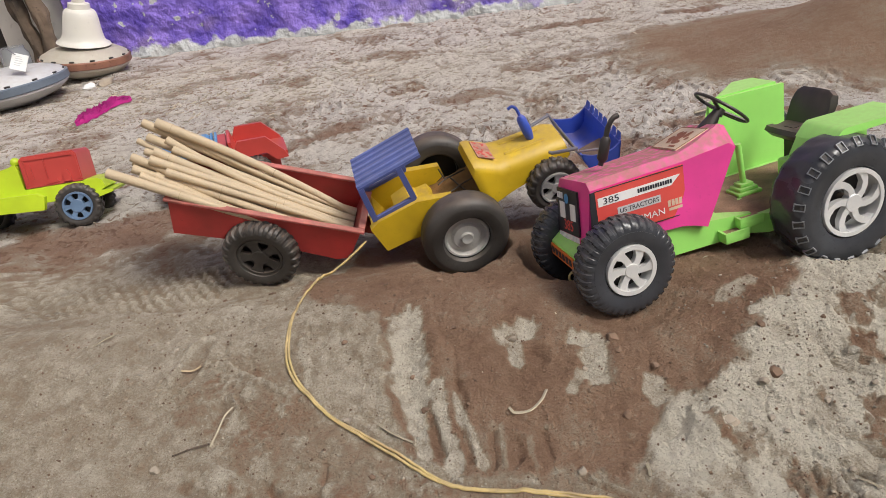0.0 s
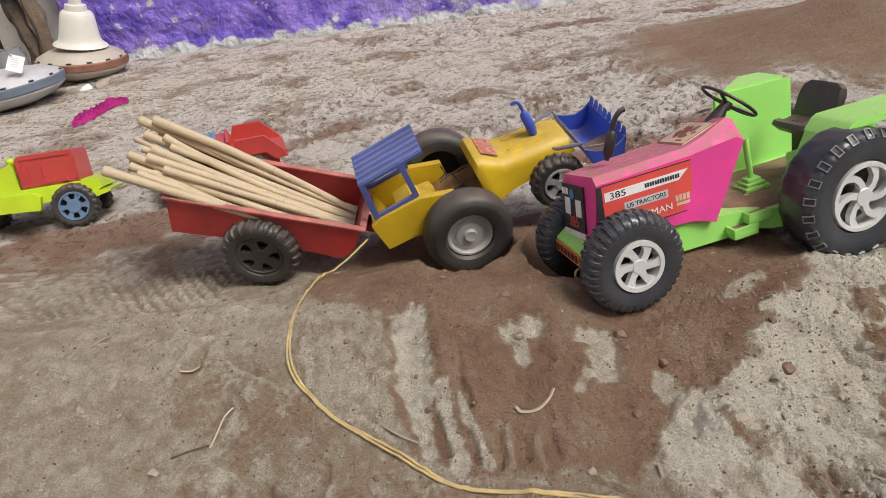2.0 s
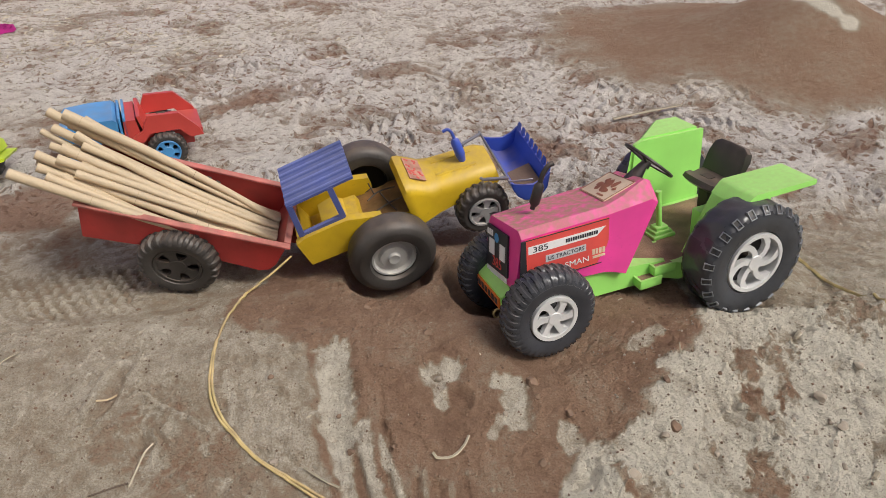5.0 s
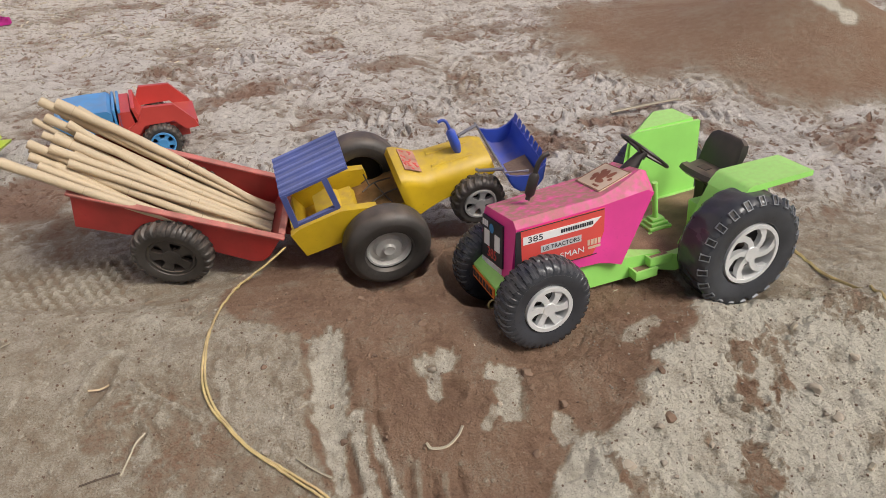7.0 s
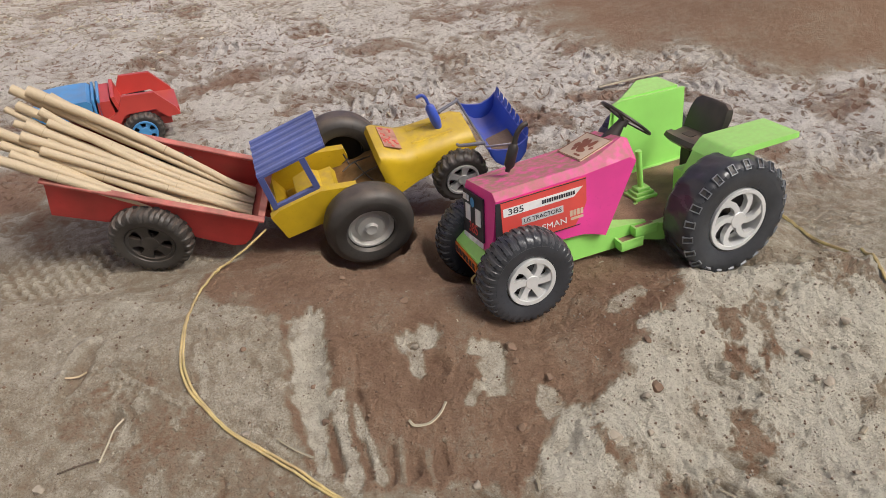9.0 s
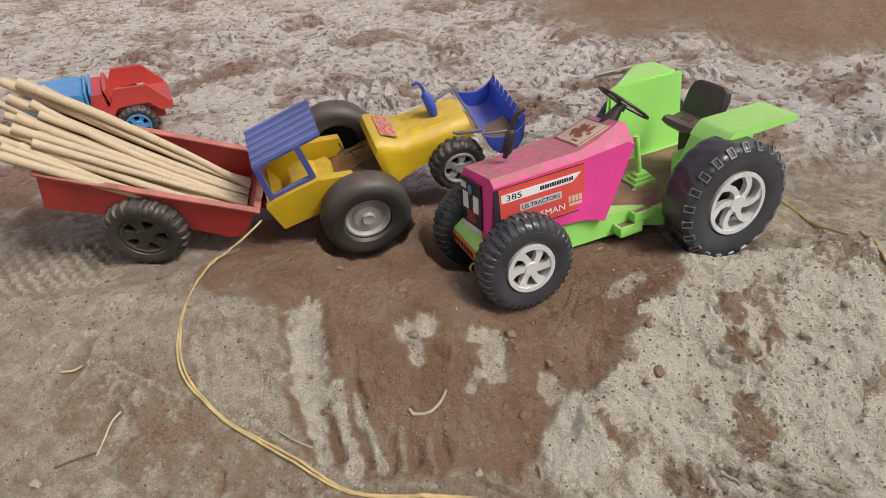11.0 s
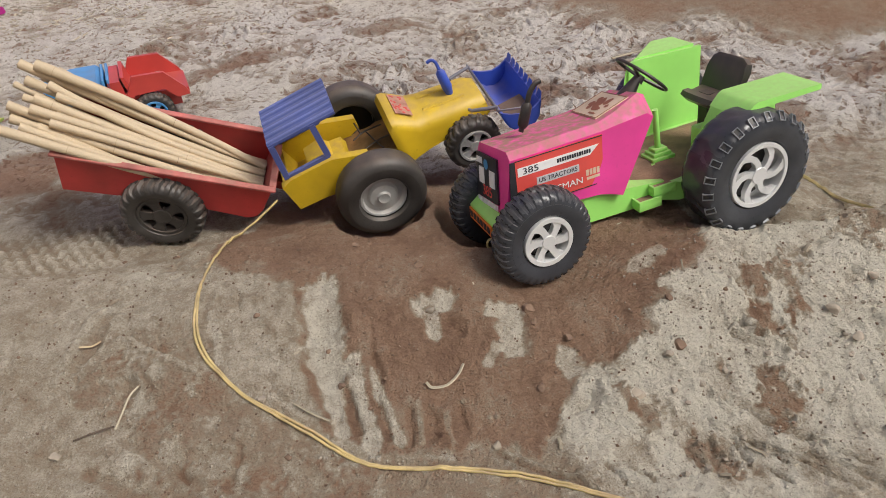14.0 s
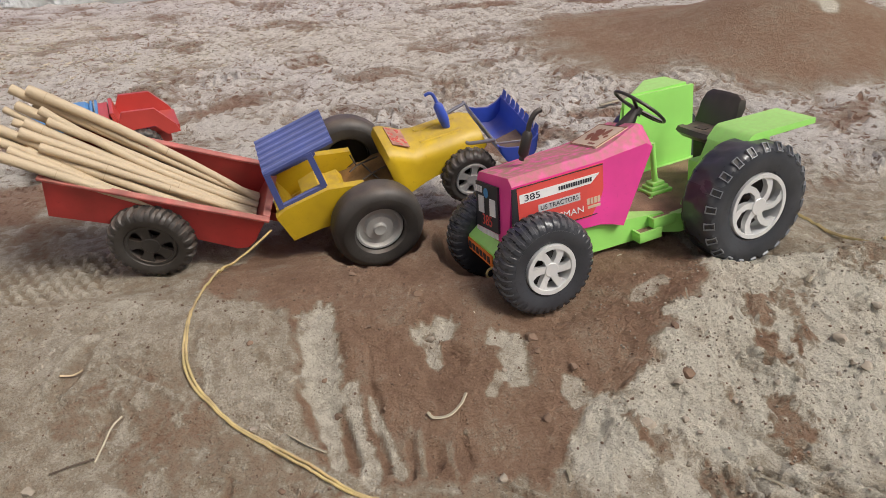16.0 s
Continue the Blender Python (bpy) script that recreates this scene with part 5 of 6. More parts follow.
    for sy in (-1, 1):
        for (xa, za), (xb, zb) in (((0.002, 0.052), (-0.004, -0.004)), ((0.062, 0.054), (0.060, -0.002)), ((-0.004, -0.003), (0.062, -0.001))):
            bm = bm_new()
            y = sy * 0.0435
            rings = []
            for x, z in ((xa, za), (xb, zb)):
                if abs(za - zb) > 0.02:
                    rings.append([(x - 0.004, y - 0.0035, z), (x + 0.004, y - 0.0035, z), (x + 0.004, y + 0.0035, z), (x - 0.004, y + 0.0035, z)])
                else:
                    rings.append([(x, y - 0.003, z - 0.003), (x, y + 0.003, z - 0.003), (x, y + 0.003, z + 0.003), (x, y - 0.003, z + 0.003)])
            loft(bm, rings)
            bevel(bm, 0.001, 1)
            part("cab_post" if abs(za - zb) > 0.02 else "cab_rail", bm, ROOFBLUE, L)
    # exhaust
    bm = bm_new()
    tube(bm, smooth_path([(0.237, 0.006, 0.027), (0.244, 0.005, 0.028), (0.248, 0.004, 0.023), (0.249, 0.003, 0.013), (0.249, 0.002, 0.005)], 4), 0.0024, 8)
    tube(bm, [(0.249, 0.002, 0.011), (0.249, 0.002, 0.006), (0.250, 0.0, -0.018), (0.250, 0.0, -0.032)], [0.003, 0.0068, 0.0076, 0.005], 12)
    part("exhaust", bm, BLUE, L, "blue exhaust pipe")
    # bucket: a trough, open upwards, with cheeks and a toothed lip
    arc = [(0.298, -0.048), (0.299, -0.062), (0.303, -0.076), (0.312, -0.088), (0.325, -0.094), (0.338, -0.092), (0.349, -0.082), (0.358, -0.058)]
    cx, cz = 0.328, -0.060
    inner = [(cx + (x - cx) * 0.91, cz + (z - cz) * 0.91) for x, z in arc]
    bm = bm_new()
    prism(bm, arc + inner[::-1], -0.066, 0.066)
    bucket = part("bucket", bm, BLUE, L, "deep blue toothed bucket with sand in it")
    bucket.matrix_basis = pose(0, 0, -0.006)
    for y in (-0.066, 0.063):
        bm = bm_new()
        prism(bm, arc + [(0.345, -0.064), (0.330, -0.066), (0.312, -0.058)], y, y + 0.003)
        part("cheek", bm, BLUE, bucket)
    for i in range(8):
        y = -0.064 + i * 0.0162
        bm = bm_new()
        prism(bm, [(0.3535, -0.0620), (0.3595, -0.0580), (0.3625, -0.0480)], y + 0.002, y + 0.0130)
        part("tooth", bm, BLUE, bucket)
    bm = bm_new()
    prism(bm, [(0.308, -0.079), (0.318, -0.086), (0.326, -0.0885), (0.338, -0.086), (0.345, -0.078)], -0.050, -0.004)
    part("sand_fill", bm, CLOD, bucket, "brown sand lying in the bucket")
    bm = bm_new()
    tube(bm, [(0.262, -0.043, -0.040), (0.264, -0.048, -0.040), (0.298, -0.062, -0.044)], 0.0026, 8)
    part("lift_arm", bm, WIRE, L, "grey metal lift wire")
    bm = bm_new()
    tube(bm, [(0.262, 0.043, -0.040), (0.264, 0.048, -0.040), (0.298, 0.062, -0.046)], 0.0026, 8)
    part("lift_arm", bm, WIRE, L, "grey metal lift wire")
    bm = bm_new()
    tube(bm, [(0.2975, 0.068, -0.046), (0.2965, -0.068, -0.046), (0.330, -0.068, -0.060)], 0.0017, 6)
    part("bucket_wire", bm, WIRE, L)
    # wheels
    for sy in (-1, 1):
        steps = [(0, 0.008), (0.008, 0.006), (0.010, 0.010), (0.019, 0.011), (0.022, 0.016), (0.028, 0.016), (0.030, 0.009), (0.033, 0.009), (0.035, 0.018), (0, 0.018)]
        wheel(L, (0.101, sy * 0.097, -0.075 if sy < 0 else -0.050), 0.064, 0.046, 0.034, sy > 0, RUBBER_DUSTY, disc_rim(0.035, 0.05, steps), HUBCAP, 0, "dusty silver stepped hub cap", lean=0 if sy < 0 else 6, round_=0.32)
        wheel(L, (0.250, sy * 0.060, -0.091), 0.041, 0.032, 0.0245, sy > 0, RUBBER_DUSTY, spoked_rim(0.0250, 0.028, 5, 0.008, 0.004, 0.006), GREYRIM, 20, "grey five-spoke rim", 10, lug_h=0.05, lug_w=0.5)
    bm = bm_new()
    tube(bm, [(0.101, -0.06, -0.074), (0.101, 0.06, -0.056)], 0.007, 8)
    part("rear_axle", bm, DARK, L)
    bm = bm_new()
    tube(bm, [(0.247, -0.05, -0.088), (0.247, 0.05, -0.088)], 0.006, 8)
    tube(bm, [(0.247, 0, -0.088), (0.247, 0, -0.062)], 0.010, 8)
    part("front_axle", bm, DARK, L)
    return L


loader = toy_loader()
LOADER = frame_of((-0.152, 0.939, 0.0955), 9, 20, 8)
for line in (((0.098, -0.012, -0.020), (0.112, 0.004, -0.026), (0.124, 0.010, -0.030), (0.142, -0.004, -0.022)), ((0.110, 0.002, -0.026), (0.108, 0.018, -0.014)), ((0.118, 0.008, -0.030), (0.126, -0.020, -0.036), (0.132, -0.034, -0.040)), ((0.104, -0.024, -0.034), (0.128, -0.018, -0.034), (0.146, -0.026, -0.028))):
    bm = bm_new()
    tube(bm, smooth_path([LOADER @ Vector(p) for p in line], 5), 0.0012, 6)
    tagged(part("twig", bm, WOOD), "thin dark twig lying in the yellow loader's tub", "twig", "twigs in the loader")


# ---- toy trailer with canes ----
TRAILER = frame_of((-0.167, 0.883, 0.075), 1, -17.5, 11.5)


def toy_trailer():
    R = thing("toy_trailer", TRAILER, "dull red plastic toy trailer, scratched and dusty", "toy trailer")
    x0, x1, w, t = -0.270, 0.000, 0.125, 0.004
    bm = bm_new()
    side = [(x0 + 0.006, -0.058), (x0, 0.0), (x1, 0.0), (x1 - 0.008, -0.040), (x1 - 0.016, -0.053), (x1 - 0.028, -0.058), (-0.082, -0.054), (-0.098, -0.028), (-0.126, -0.012), (-0.152, -0.012), (-0.180, -0.028), (-0.196, -0.054)]
    for y in (0.0, w - t):
        prism(bm, side, y, y + t)
    bevel(bm, 0.001, 1)
    part("side_panel", bm, RED, R)
    bm = bm_new()
    prism(bm, [(x0 + 0.006, -0.058), (x0 + 0.012, -0.050), (x1 - 0.016, -0.048), (x1 - 0.014, -0.056)], t, w - t)
    part("floor_panel", bm, RED, R)
    for xa, xb in ((x0, x0 + 0.006), (x1, x1 - 0.014)):
        bm = bm_new()
        s = 1 if xa == x0 else -1
        prism(bm, [(xa, 0.0), (xa + s * t, 0.0), (xb + s * t, -0.056), (xb, -0.056)], t, w - t)
        part("end_panel", bm, RED, R)
    for ya, yb in ((-0.005, 0.005), (w - 0.005, w + 0.005)):
        bm = bm_new()
        box(bm, x0 - 0.005, x1 + 0.005, ya, yb, -0.001, 0.003)
        bevel(bm, 0.001, 1)
        part("rim_lip", bm, REDLIP, R)
    for xa in (x0 - 0.005, x1 - 0.005):
        bm = bm_new()
        box(bm, xa, xa + 0.010, 0.005, w - 0.005, -0.001, 0.003)
        bevel(bm, 0.001, 1)
        part("rim_lip", bm, REDLIP, R)
    bm = bm_new()
    prism(bm, [(-0.004, -0.040), (0.026, -0.040), (0.034, -0.034), (0.034, -0.028), (0.000, -0.026)], w * 0.5 - 0.012, w * 0.5 + 0.012)
    bevel(bm, 0.002)
    part("hitch", bm, RED, R)
    for y, flip in ((-0.022, False), (w + 0.022, True)):
        steps = [(0, 0.010), (0.009, 0.010), (0.010, 0.016), (0.024, 0.018), (0.028, 0.010), (0.031, 0.009), (0.033, 0.016), (0.033, 0.040), (0, 0.040)]
        wheel(R, (-0.137, y, -0.0640), 0.0555, 0.042, 0.032, flip, RUBBER_DUSTY, spoked_rim(0.033, 0.036, 5, 0.012, 0.008, 0.009), RUBBER_DUSTY, 24, "black moulded rim", 25, lug_h=0.06, lug_w=0.5)
    bm = bm_new()
    tube(bm, [(-0.139, -0.004, -0.064), (-0.139, w + 0.004, -0.064)], 0.005, 8)
    part("axle", bm, DARK, R)


toy_trailer()


def cane(a, b, r):
    """One peeled stick from its thick end a to its thin end b."""
    a, b = Vector(a), Vector(b)
    d = (b - a)
    side = d.cross(Vector((0, 0, 1))).normalized()
    up = side.cross(d).normalized()
    bow1, bow2 = random.uniform(-0.008, 0.008), random.uniform(-0.008, 0.004)
    n = 14
    pts, rad = [], []
    for i in range(n + 1):
        t = i / n
        s = math.sin(math.pi * t)
        pts.append(a + d * t + side * bow1 * s + up * bow2 * s + side * 0.0006 * random.uniform(-1, 1))
        rad.append(r * (1.06 if i == 0 else 1.0) * (1 - 0.36 * t) * random.uniform(0.96, 1.04))
    bm = bm_new()
    tube(bm, pts, rad, 10)
    c = part("cane", bm, CANE)
    for t in (random.uniform(0.12, 0.35), random.uniform(0.5, 0.8)):
        i = int(t * n)
        bm = bm_new()
        q = pts[i]
        dd = (pts[i + 1] - pts[i]).normalized()
        tube(bm, [q - dd * 0.0008, q, q + dd * 0.0008], [rad[i] * 0.99, rad[i] * 1.012, rad[i] * 0.99], 10)
        part("knot", bm, NODE, c)
    tagged(c, "peeled pale cane stick lying in the red trailer", "stick", "canes in the trailer")


# thick end and thin end of each stick, in the trailer's own frame
STICKS = [
    ((-0.322, 0.118, 0.045), (-0.014, 0.080, -0.030)),
    ((-0.300, 0.095, 0.034), (-0.014, 0.066, -0.032)),
    ((-0.306, 0.042, 0.032), (-0.014, 0.040, -0.030)),
    ((-0.344, 0.125, 0.037), (-0.014, 0.090, -0.036)),
    ((-0.333, 0.110, 0.023), (-0.014, 0.074, -0.036)),
    ((-0.303, 0.140, 0.026), (-0.014, 0.100, -0.041)),
    ((-0.310, 0.070, 0.027), (-0.014, 0.058, -0.038)),
    ((-0.312, 0.055, 0.014), (-0.014, 0.046, -0.041)),
    ((-0.332, 0.045, 0.029), (-0.014, 0.050, -0.032)),
    ((-0.350, 0.004, 0.025), (-0.014, 0.012, -0.038)),
    ((-0.312, 0.020, 0.018), (-0.014, 0.022, -0.041)),
    ((-0.328, 0.035, 0.017), (-0.014, 0.034, -0.036)),
    ((-0.305, 0.085, 0.014), (-0.014, 0.066, -0.041)),
    ((-0.283, 0.060, 0.013), (-0.014, 0.040, -0.041)),
    ((-0.295, 0.100, 0.021), (-0.014, 0.084, -0.041)),
    ((-0.283, 0.035, 0.013), (-0.014, 0.028, -0.041)),
    ((-0.295, 0.030, 0.015), (-0.014, 0.016, -0.041)),
]
for le, ri in STICKS[:9]:
    cane(TRAILER @ (Vector(le) + Vector((random.uniform(-0.02, 0.03), random.uniform(-0.012, 0.012), -0.008))), TRAILER @ (Vector(ri) + Vector((0, random.uniform(-0.012, 0.010), -0.002))), random.uniform(0.0045, 0.0062))
for le, ri in STICKS:
    cane(TRAILER @ Vector(le), TRAILER @ Vector(ri), random.uniform(0.0052, 0.0074))


# ---- cable ----
def cable(name, pts, label, gap=0.0013, hang=()):
    bm = bm_new()
    line = smooth_path([(x, y, 0) for x, y in pts], 10)
    level = [height(p.x, p.y) for p in line]
    lift = [0.0] * len(line)
    for i in range(min(len(line), 10 * len(hang) - 9)):
        k, u = divmod(i, 10)
        lift[i] = hang[k] if u == 0 else hang[k] + (hang[k + 1] - hang[k]) * u / 10
    for off in (-gap, gap):
        P = []
        for i, p in enumerate(line):
            w = off * (1 + 0.6 * math.sin(i * 0.11))
            around = level[max(0, i - 9):i + 10]
            P.append((p.x + w * 0.7, p.y + w * 0.7, max(level[i], sum(around) / len(around)) + 0.0012 + (0.0008 if off > 0 else 0) + lift[i]))
        tube(bm, P, 0.0015, 8)
    tagged(part(name, bm, CABLE), label, "cable")


cable("cable", [(-0.163, 0.882), (-0.185, 0.869), (-0.211, 0.848), (-0.222, 0.797), (-0.234, 0.767), (-0.239, 0.725), (-0.239, 0.686), (-0.235, 0.651), (-0.223, 0.624), (-0.205, 0.602), (-0.183, 0.580), (-0.158, 0.563), (-0.132, 0.547), (-0.104, 0.528), (-0.082, 0.510), (-0.056, 0.494), (-0.026, 0.486), (0.034, 0.477), (0.071, 0.469), (0.107, 0.459), (0.140, 0.444), (0.200, 0.415), (0.300, 0.370)], "yellow twin cable hanging from the trailer and lying across the sand", hang=(0.048, 0.031, 0.006, 0.003, 0.0))
cable("cable", [(0.590, 1.060), (0.612, 0.960), (0.615, 0.900), (0.617, 0.835), (0.625, 0.770), (0.629, 0.710), (0.626, 0.650), (0.610, 0.560), (0.570, 0.440)], "yellow twin cable lying behind the toy tractor")


# ---- trucks in the back ----
def far_wheel(owner, pos, R, w, flip, rim_mat, n=6):
    wheel(owner, pos, R, w, R * 0.60, flip, RUBBER_DUSTY, spoked_rim(R * 0.64, w * 0.8, n, R * 0.3, 0.003, R * 0.13), rim_mat, 20, "", lug_h=0.05)


def tipper_truck():
    # x runs to the cab, y to the side seen
    B = thing("toy_tipper", frame_of((-0.452, 1.362, 0.026), 198, 0, 0) @ Matrix.Scale(1.06, 4), "red and light blue plastic toy tipper truck", "toy truck")
    for y0, y1, up, back in ((0.046, 0.054, 0.0, 0.0), (-0.054, -0.046, 0.002, 0.0)):
        bm = bm_new()
        prism(bm, [(-0.066 - back, 0.020 + up), (-0.060 - back, 0.034 + up), (-0.030 - back * 0.8, 0.066 + up), (0.022, 0.067 + up), (0.034, 0.040 + up), (0.052, 0.030), (0.052, 0.020), (0.034, 0.020), (0.024, 0.034), (-0.026, 0.036), (-0.044, 0.018)], y0, y1)
        bevel(bm, 0.002)
        part("bed_side", bm, REDBRIGHT, B)
    bm = bm_new()
    prism(bm, [(-0.066, 0.022), (0.030, 0.024), (0.040, 0.066), (0.034, 0.066), (0.026, 0.032), (-0.066, 0.030)], -0.046, 0.046)
    part("bed_floor", bm, REDBRIGHT, B)
    bm = bm_new()
    prism(bm, [(0.036, 0.018), (0.042, 0.060), (0.062, 0.060), (0.066, 0.018)], -0.046, 0.046)
    bevel(bm, 0.004)
    part("bed_front", bm, REDBRIGHT, B)
    bm = bm_new()
    box(bm, -0.050, 0.160, -0.026, 0.026, -0.006, 0.018)
    bevel(bm, 0.002)
    part("chassis", bm, REDBRIGHT, B)
    bm = bm_new()
    prism(bm, [(0.074, 0.012), (0.071, 0.060), (0.078, 0.066), (0.116, 0.066), (0.156, 0.062), (0.164, 0.054), (0.166, 0.006)], -0.048, 0.048)
    bevel(bm, 0.004, 2)
    cab = part("cab", bm, SKYBLUE, B, "light blue cab")
    for y in (0.0482, -0.0492):
        bm = bm_new()
        prism(bm, [(0.112, 0.028), (0.110, 0.060), (0.116, 0.060), (0.119, 0.028)], y, y + 0.0015)
        part("door_edge", bm, SKYBLUE, cab, "", False)
    for x in (0.060, 0.068):
        bm = bm_new()
        box(bm, x - 0.0022, x + 0.0022, -0.046, 0.046, 0.020, 0.067)
        bevel(bm, 0.001, 1)
        part("cab_rib", bm, SKYBLUE, cab)
    for x in (0.0, 0.140):
        for sy in (1, -1):
            far_wheel(B, (x, sy * 0.066, 0.000), 0.034, 0.028, sy > 0, SKYBLUE)


tipper_truck()


def box_truck():
    B = thing("toy_truck", frame_of((-0.761, 1.243, 0.026), 194.5, 1.3, 14), "yellow-green plastic toy truck with a glossy red box", "toy truck")
    bm = bm_new()
    prism(bm, [(-0.022, 0.024), (-0.022, 0.046), (0.250, 0.046), (0.250, 0.016), (0.010, 0.016)], -0.046, 0.046)
    bevel(bm, 0.002)
    part("chassis", bm, ACID, B)
    bm = bm_new()
    prism(bm, [(-0.054, 0.028), (-0.050, 0.043), (-0.042, 0.047), (-0.020, 0.048), (-0.016, 0.022), (-0.030, 0.016)], -0.047, 0.050)
    bevel(bm, 0.003, 2)
    part("tail_block", bm, ACID, B)
    bm = bm_new()
    prism(bm, [(-0.066, 0.018), (-0.068, 0.023), (-0.030, 0.024), (-0.026, 0.012), (-0.032, 0.010)], -0.052, 0.054)
    bevel(bm, 0.002)
    part("bumper", bm, ACID, B)
    bm = bm_new()
    prism(bm, [(-0.018, 0.047), (-0.017, 0.098), (-0.012, 0.105), (0.076, 0.106), (0.083, 0.100), (0.082, 0.047)], -0.047, 0.047)
    bevel(bm, 0.006, 3)
    bx = part("cargo_box", bm, REDBRIGHT, B, "shiny red box body")
    for y in (0.0475, -0.0475):
        # raised frame round a sunk panel, a seam and a rounded boss
        for prof in ([(-0.016, 0.052), (-0.010, 0.052), (-0.009, 0.099), (-0.015, 0.099)], [(0.074, 0.052), (0.080, 0.052), (0.081, 0.099), (0.075, 0.099)], [(-0.012, 0.097), (0.078, 0.098), (0.078, 0.103), (-0.012, 0.102)], [(0.040, 0.060), (0.041, 0.060), (0.042, 0.097), (0.041, 0.097)], [(0.064, 0.062), (0.0655, 0.062), (0.0665, 0.090), (0.065, 0.090)], [(0.022, 0.052), (0.046, 0.050), (0.046, 0.053), (0.026, 0.057)]):
            bm = bm_new()
            prism(bm, prof, y - 0.002, y + 0.0015)
            bevel(bm, 0.001, 2)
            part("box_rib", bm, REDBRIGHT, bx)
        bm = bm_new()
        prism(bm, [(0.000, 0.050), (0.013, 0.050), (0.014, 0.064), (0.011, 0.071), (0.004, 0.071), (0.001, 0.064)], y - 0.003, y + 0.003)
        bevel(bm, 0.002, 2)
        part("box_boss", bm, REDBRIGHT, bx)
    bm = bm_new()
    prism(bm, [(0.086, 0.046), (0.089, 0.088), (0.094, 0.094), (0.104, 0.090), (0.140, 0.084), (0.180, 0.074), (0.230, 0.066), (0.240, 0.044)], -0.046, 0.046)
    bevel(bm, 0.006, 3)
    part("cab", bm, ACID, B, "yellow-green cab")
    bm = bm_new()
    bmesh.ops.create_icosphere(bm, subdivisions=2, radius=0.009, matrix=pose(0.094, 0.030, 0.098))
    part("cab_knob", bm, ACID, B)
    bm = bm_new()
    prism(bm, [(0.058, 0.004), (0.052, 0.028), (0.066, 0.036), (0.140, 0.038), (0.150, 0.010)], 0.046, 0.060)
    bevel(bm, 0.003)
    part("running_board", bm, ACID, B)
    for x in (0.0, 0.190):
        for sy in (1, -1):
            far_wheel(B, (x, sy * 0.062, 0.002), 0.042, 0.032, sy > 0, BLUERIM if x < 0.1 else DARK)


box_truck()


# ---- feeders by the wall ----
def feeder(name, loc, R, rim_mat, body_mat, bell, label, lean):
    F = thing(name, pose(*loc, *lean), label, "feeder")
    bm = bm_new()
    lathe(bm, [(0, 0.0), (R * 0.45, 0.0), (R * 0.80, 0.022), (R * 0.97, 0.045), (R * 0.97, 0.052)], 56, axis='Z')
    part("bowl", bm, body_mat, F)
    bm = bm_new()
    lathe(bm, [(R * 0.96, 0.050), (R, 0.054), (R, 0.076), (R * 0.97, 0.080), (R * 0.95, 0.066)], 56, axis='Z', close=True)
    part("rim_band", bm, rim_mat, F)
    bm = bm_new()
    lathe(bm, [(R * 0.965, 0.078), (R * 0.93, 0.086), (R * 0.72, 0.104), (R * 0.45, 0.114), (0, 0.117)], 56, axis='Z')
    part("cover", bm, body_mat, F)
    for k in range(14):
        bm = bm_new()
        box(bm, -0.009, 0.009, -0.003, 0.003, -0.002, 0.003)
        bevel(bm, 0.001, 1)
        clip = part("clip", bm, DARK, F, "small rusty dark clip on the rim")
        clip.matrix_basis = pose(0, 0, 0, 0, 0, 360 * k / 14 + 9) @ pose(0, R * 0.945, 0.083, -24, 0, 0)
    if bell:
        bm = bm_new()
        r = 0.094
        prof = [(r * 1.03, 0.121), (r * 1.01, 0.125), (r * 0.88, 0.132), (r * 0.80, 0.142), (r * 0.75, 0.160), (r * 0.66, 0.215), (r * 0.60, 0.238), (r * 0.52, 0.246), (r * 0.42, 0.249), (r * 0.40, 0.268), (r * 0.24, 0.272), (r * 0.22, 0.330), (0, 0.335)]
        lathe(bm, prof, 48, axis='Z')
        ob = part("bell", bm, BELL, F, "cream white bell cover")
        ob.matrix_basis = pose(-0.004, 0, 0.004, 0, 6, 0)
    return F


feeder("poultry_feeder", (-1.462, 2.715, -0.004), 0.166, BROWNBAND, CREAM, True, "cream metal poultry feeder with a brown band and bell", (0, 6, 0))
feeder("poultry_feeder", (-1.560, 2.345, -0.004), 0.205, BLUEBAND, WHITEFEED, False, "white metal poultry feeder with a blue-grey band", (0, -3, 0))
bm = bm_new()
box(bm, -0.024, 0.024, -0.001, 0.001, -0.027, 0.027)
tag = part("paper_tag", bm, PAPER, None, "", False)
tag.matrix_basis = pose(-1.432, 2.262, 0.146, -30, 22, 10)
tagged(tag, "white paper tag hanging from the white feeder", "tag")
bm = bm_new()
for z in (0.016, 0.009, 0.002, -0.006, -0.013):
    box(bm, -0.013, 0.011 - abs(z) * 0.4, -0.0016, -0.0011, z, z + 0.0025)
part("print_bar", bm, STICKER_GREY, tag, "", False)
bm = bm_new()
tube(bm, smooth_path([(-1.54, 2.345, 0.130), (-1.51, 2.31, 0.180), (-1.47, 2.28, 0.190), (-1.436, 2.264, 0.170)], 6), 0.0018, 6)
tagged(part("tag_wire", bm, WIRE), "thin wire holding the paper tag", "wire")
bm = bm_new()
tube(bm, [(-1.575, 2.36, 0.122), (-1.590, 2.37, 0.33)], 0.010, 10)
tagged(part("feeder_pole", bm, WHITEFEED), "white pipe standing on the feeder", "pipe")
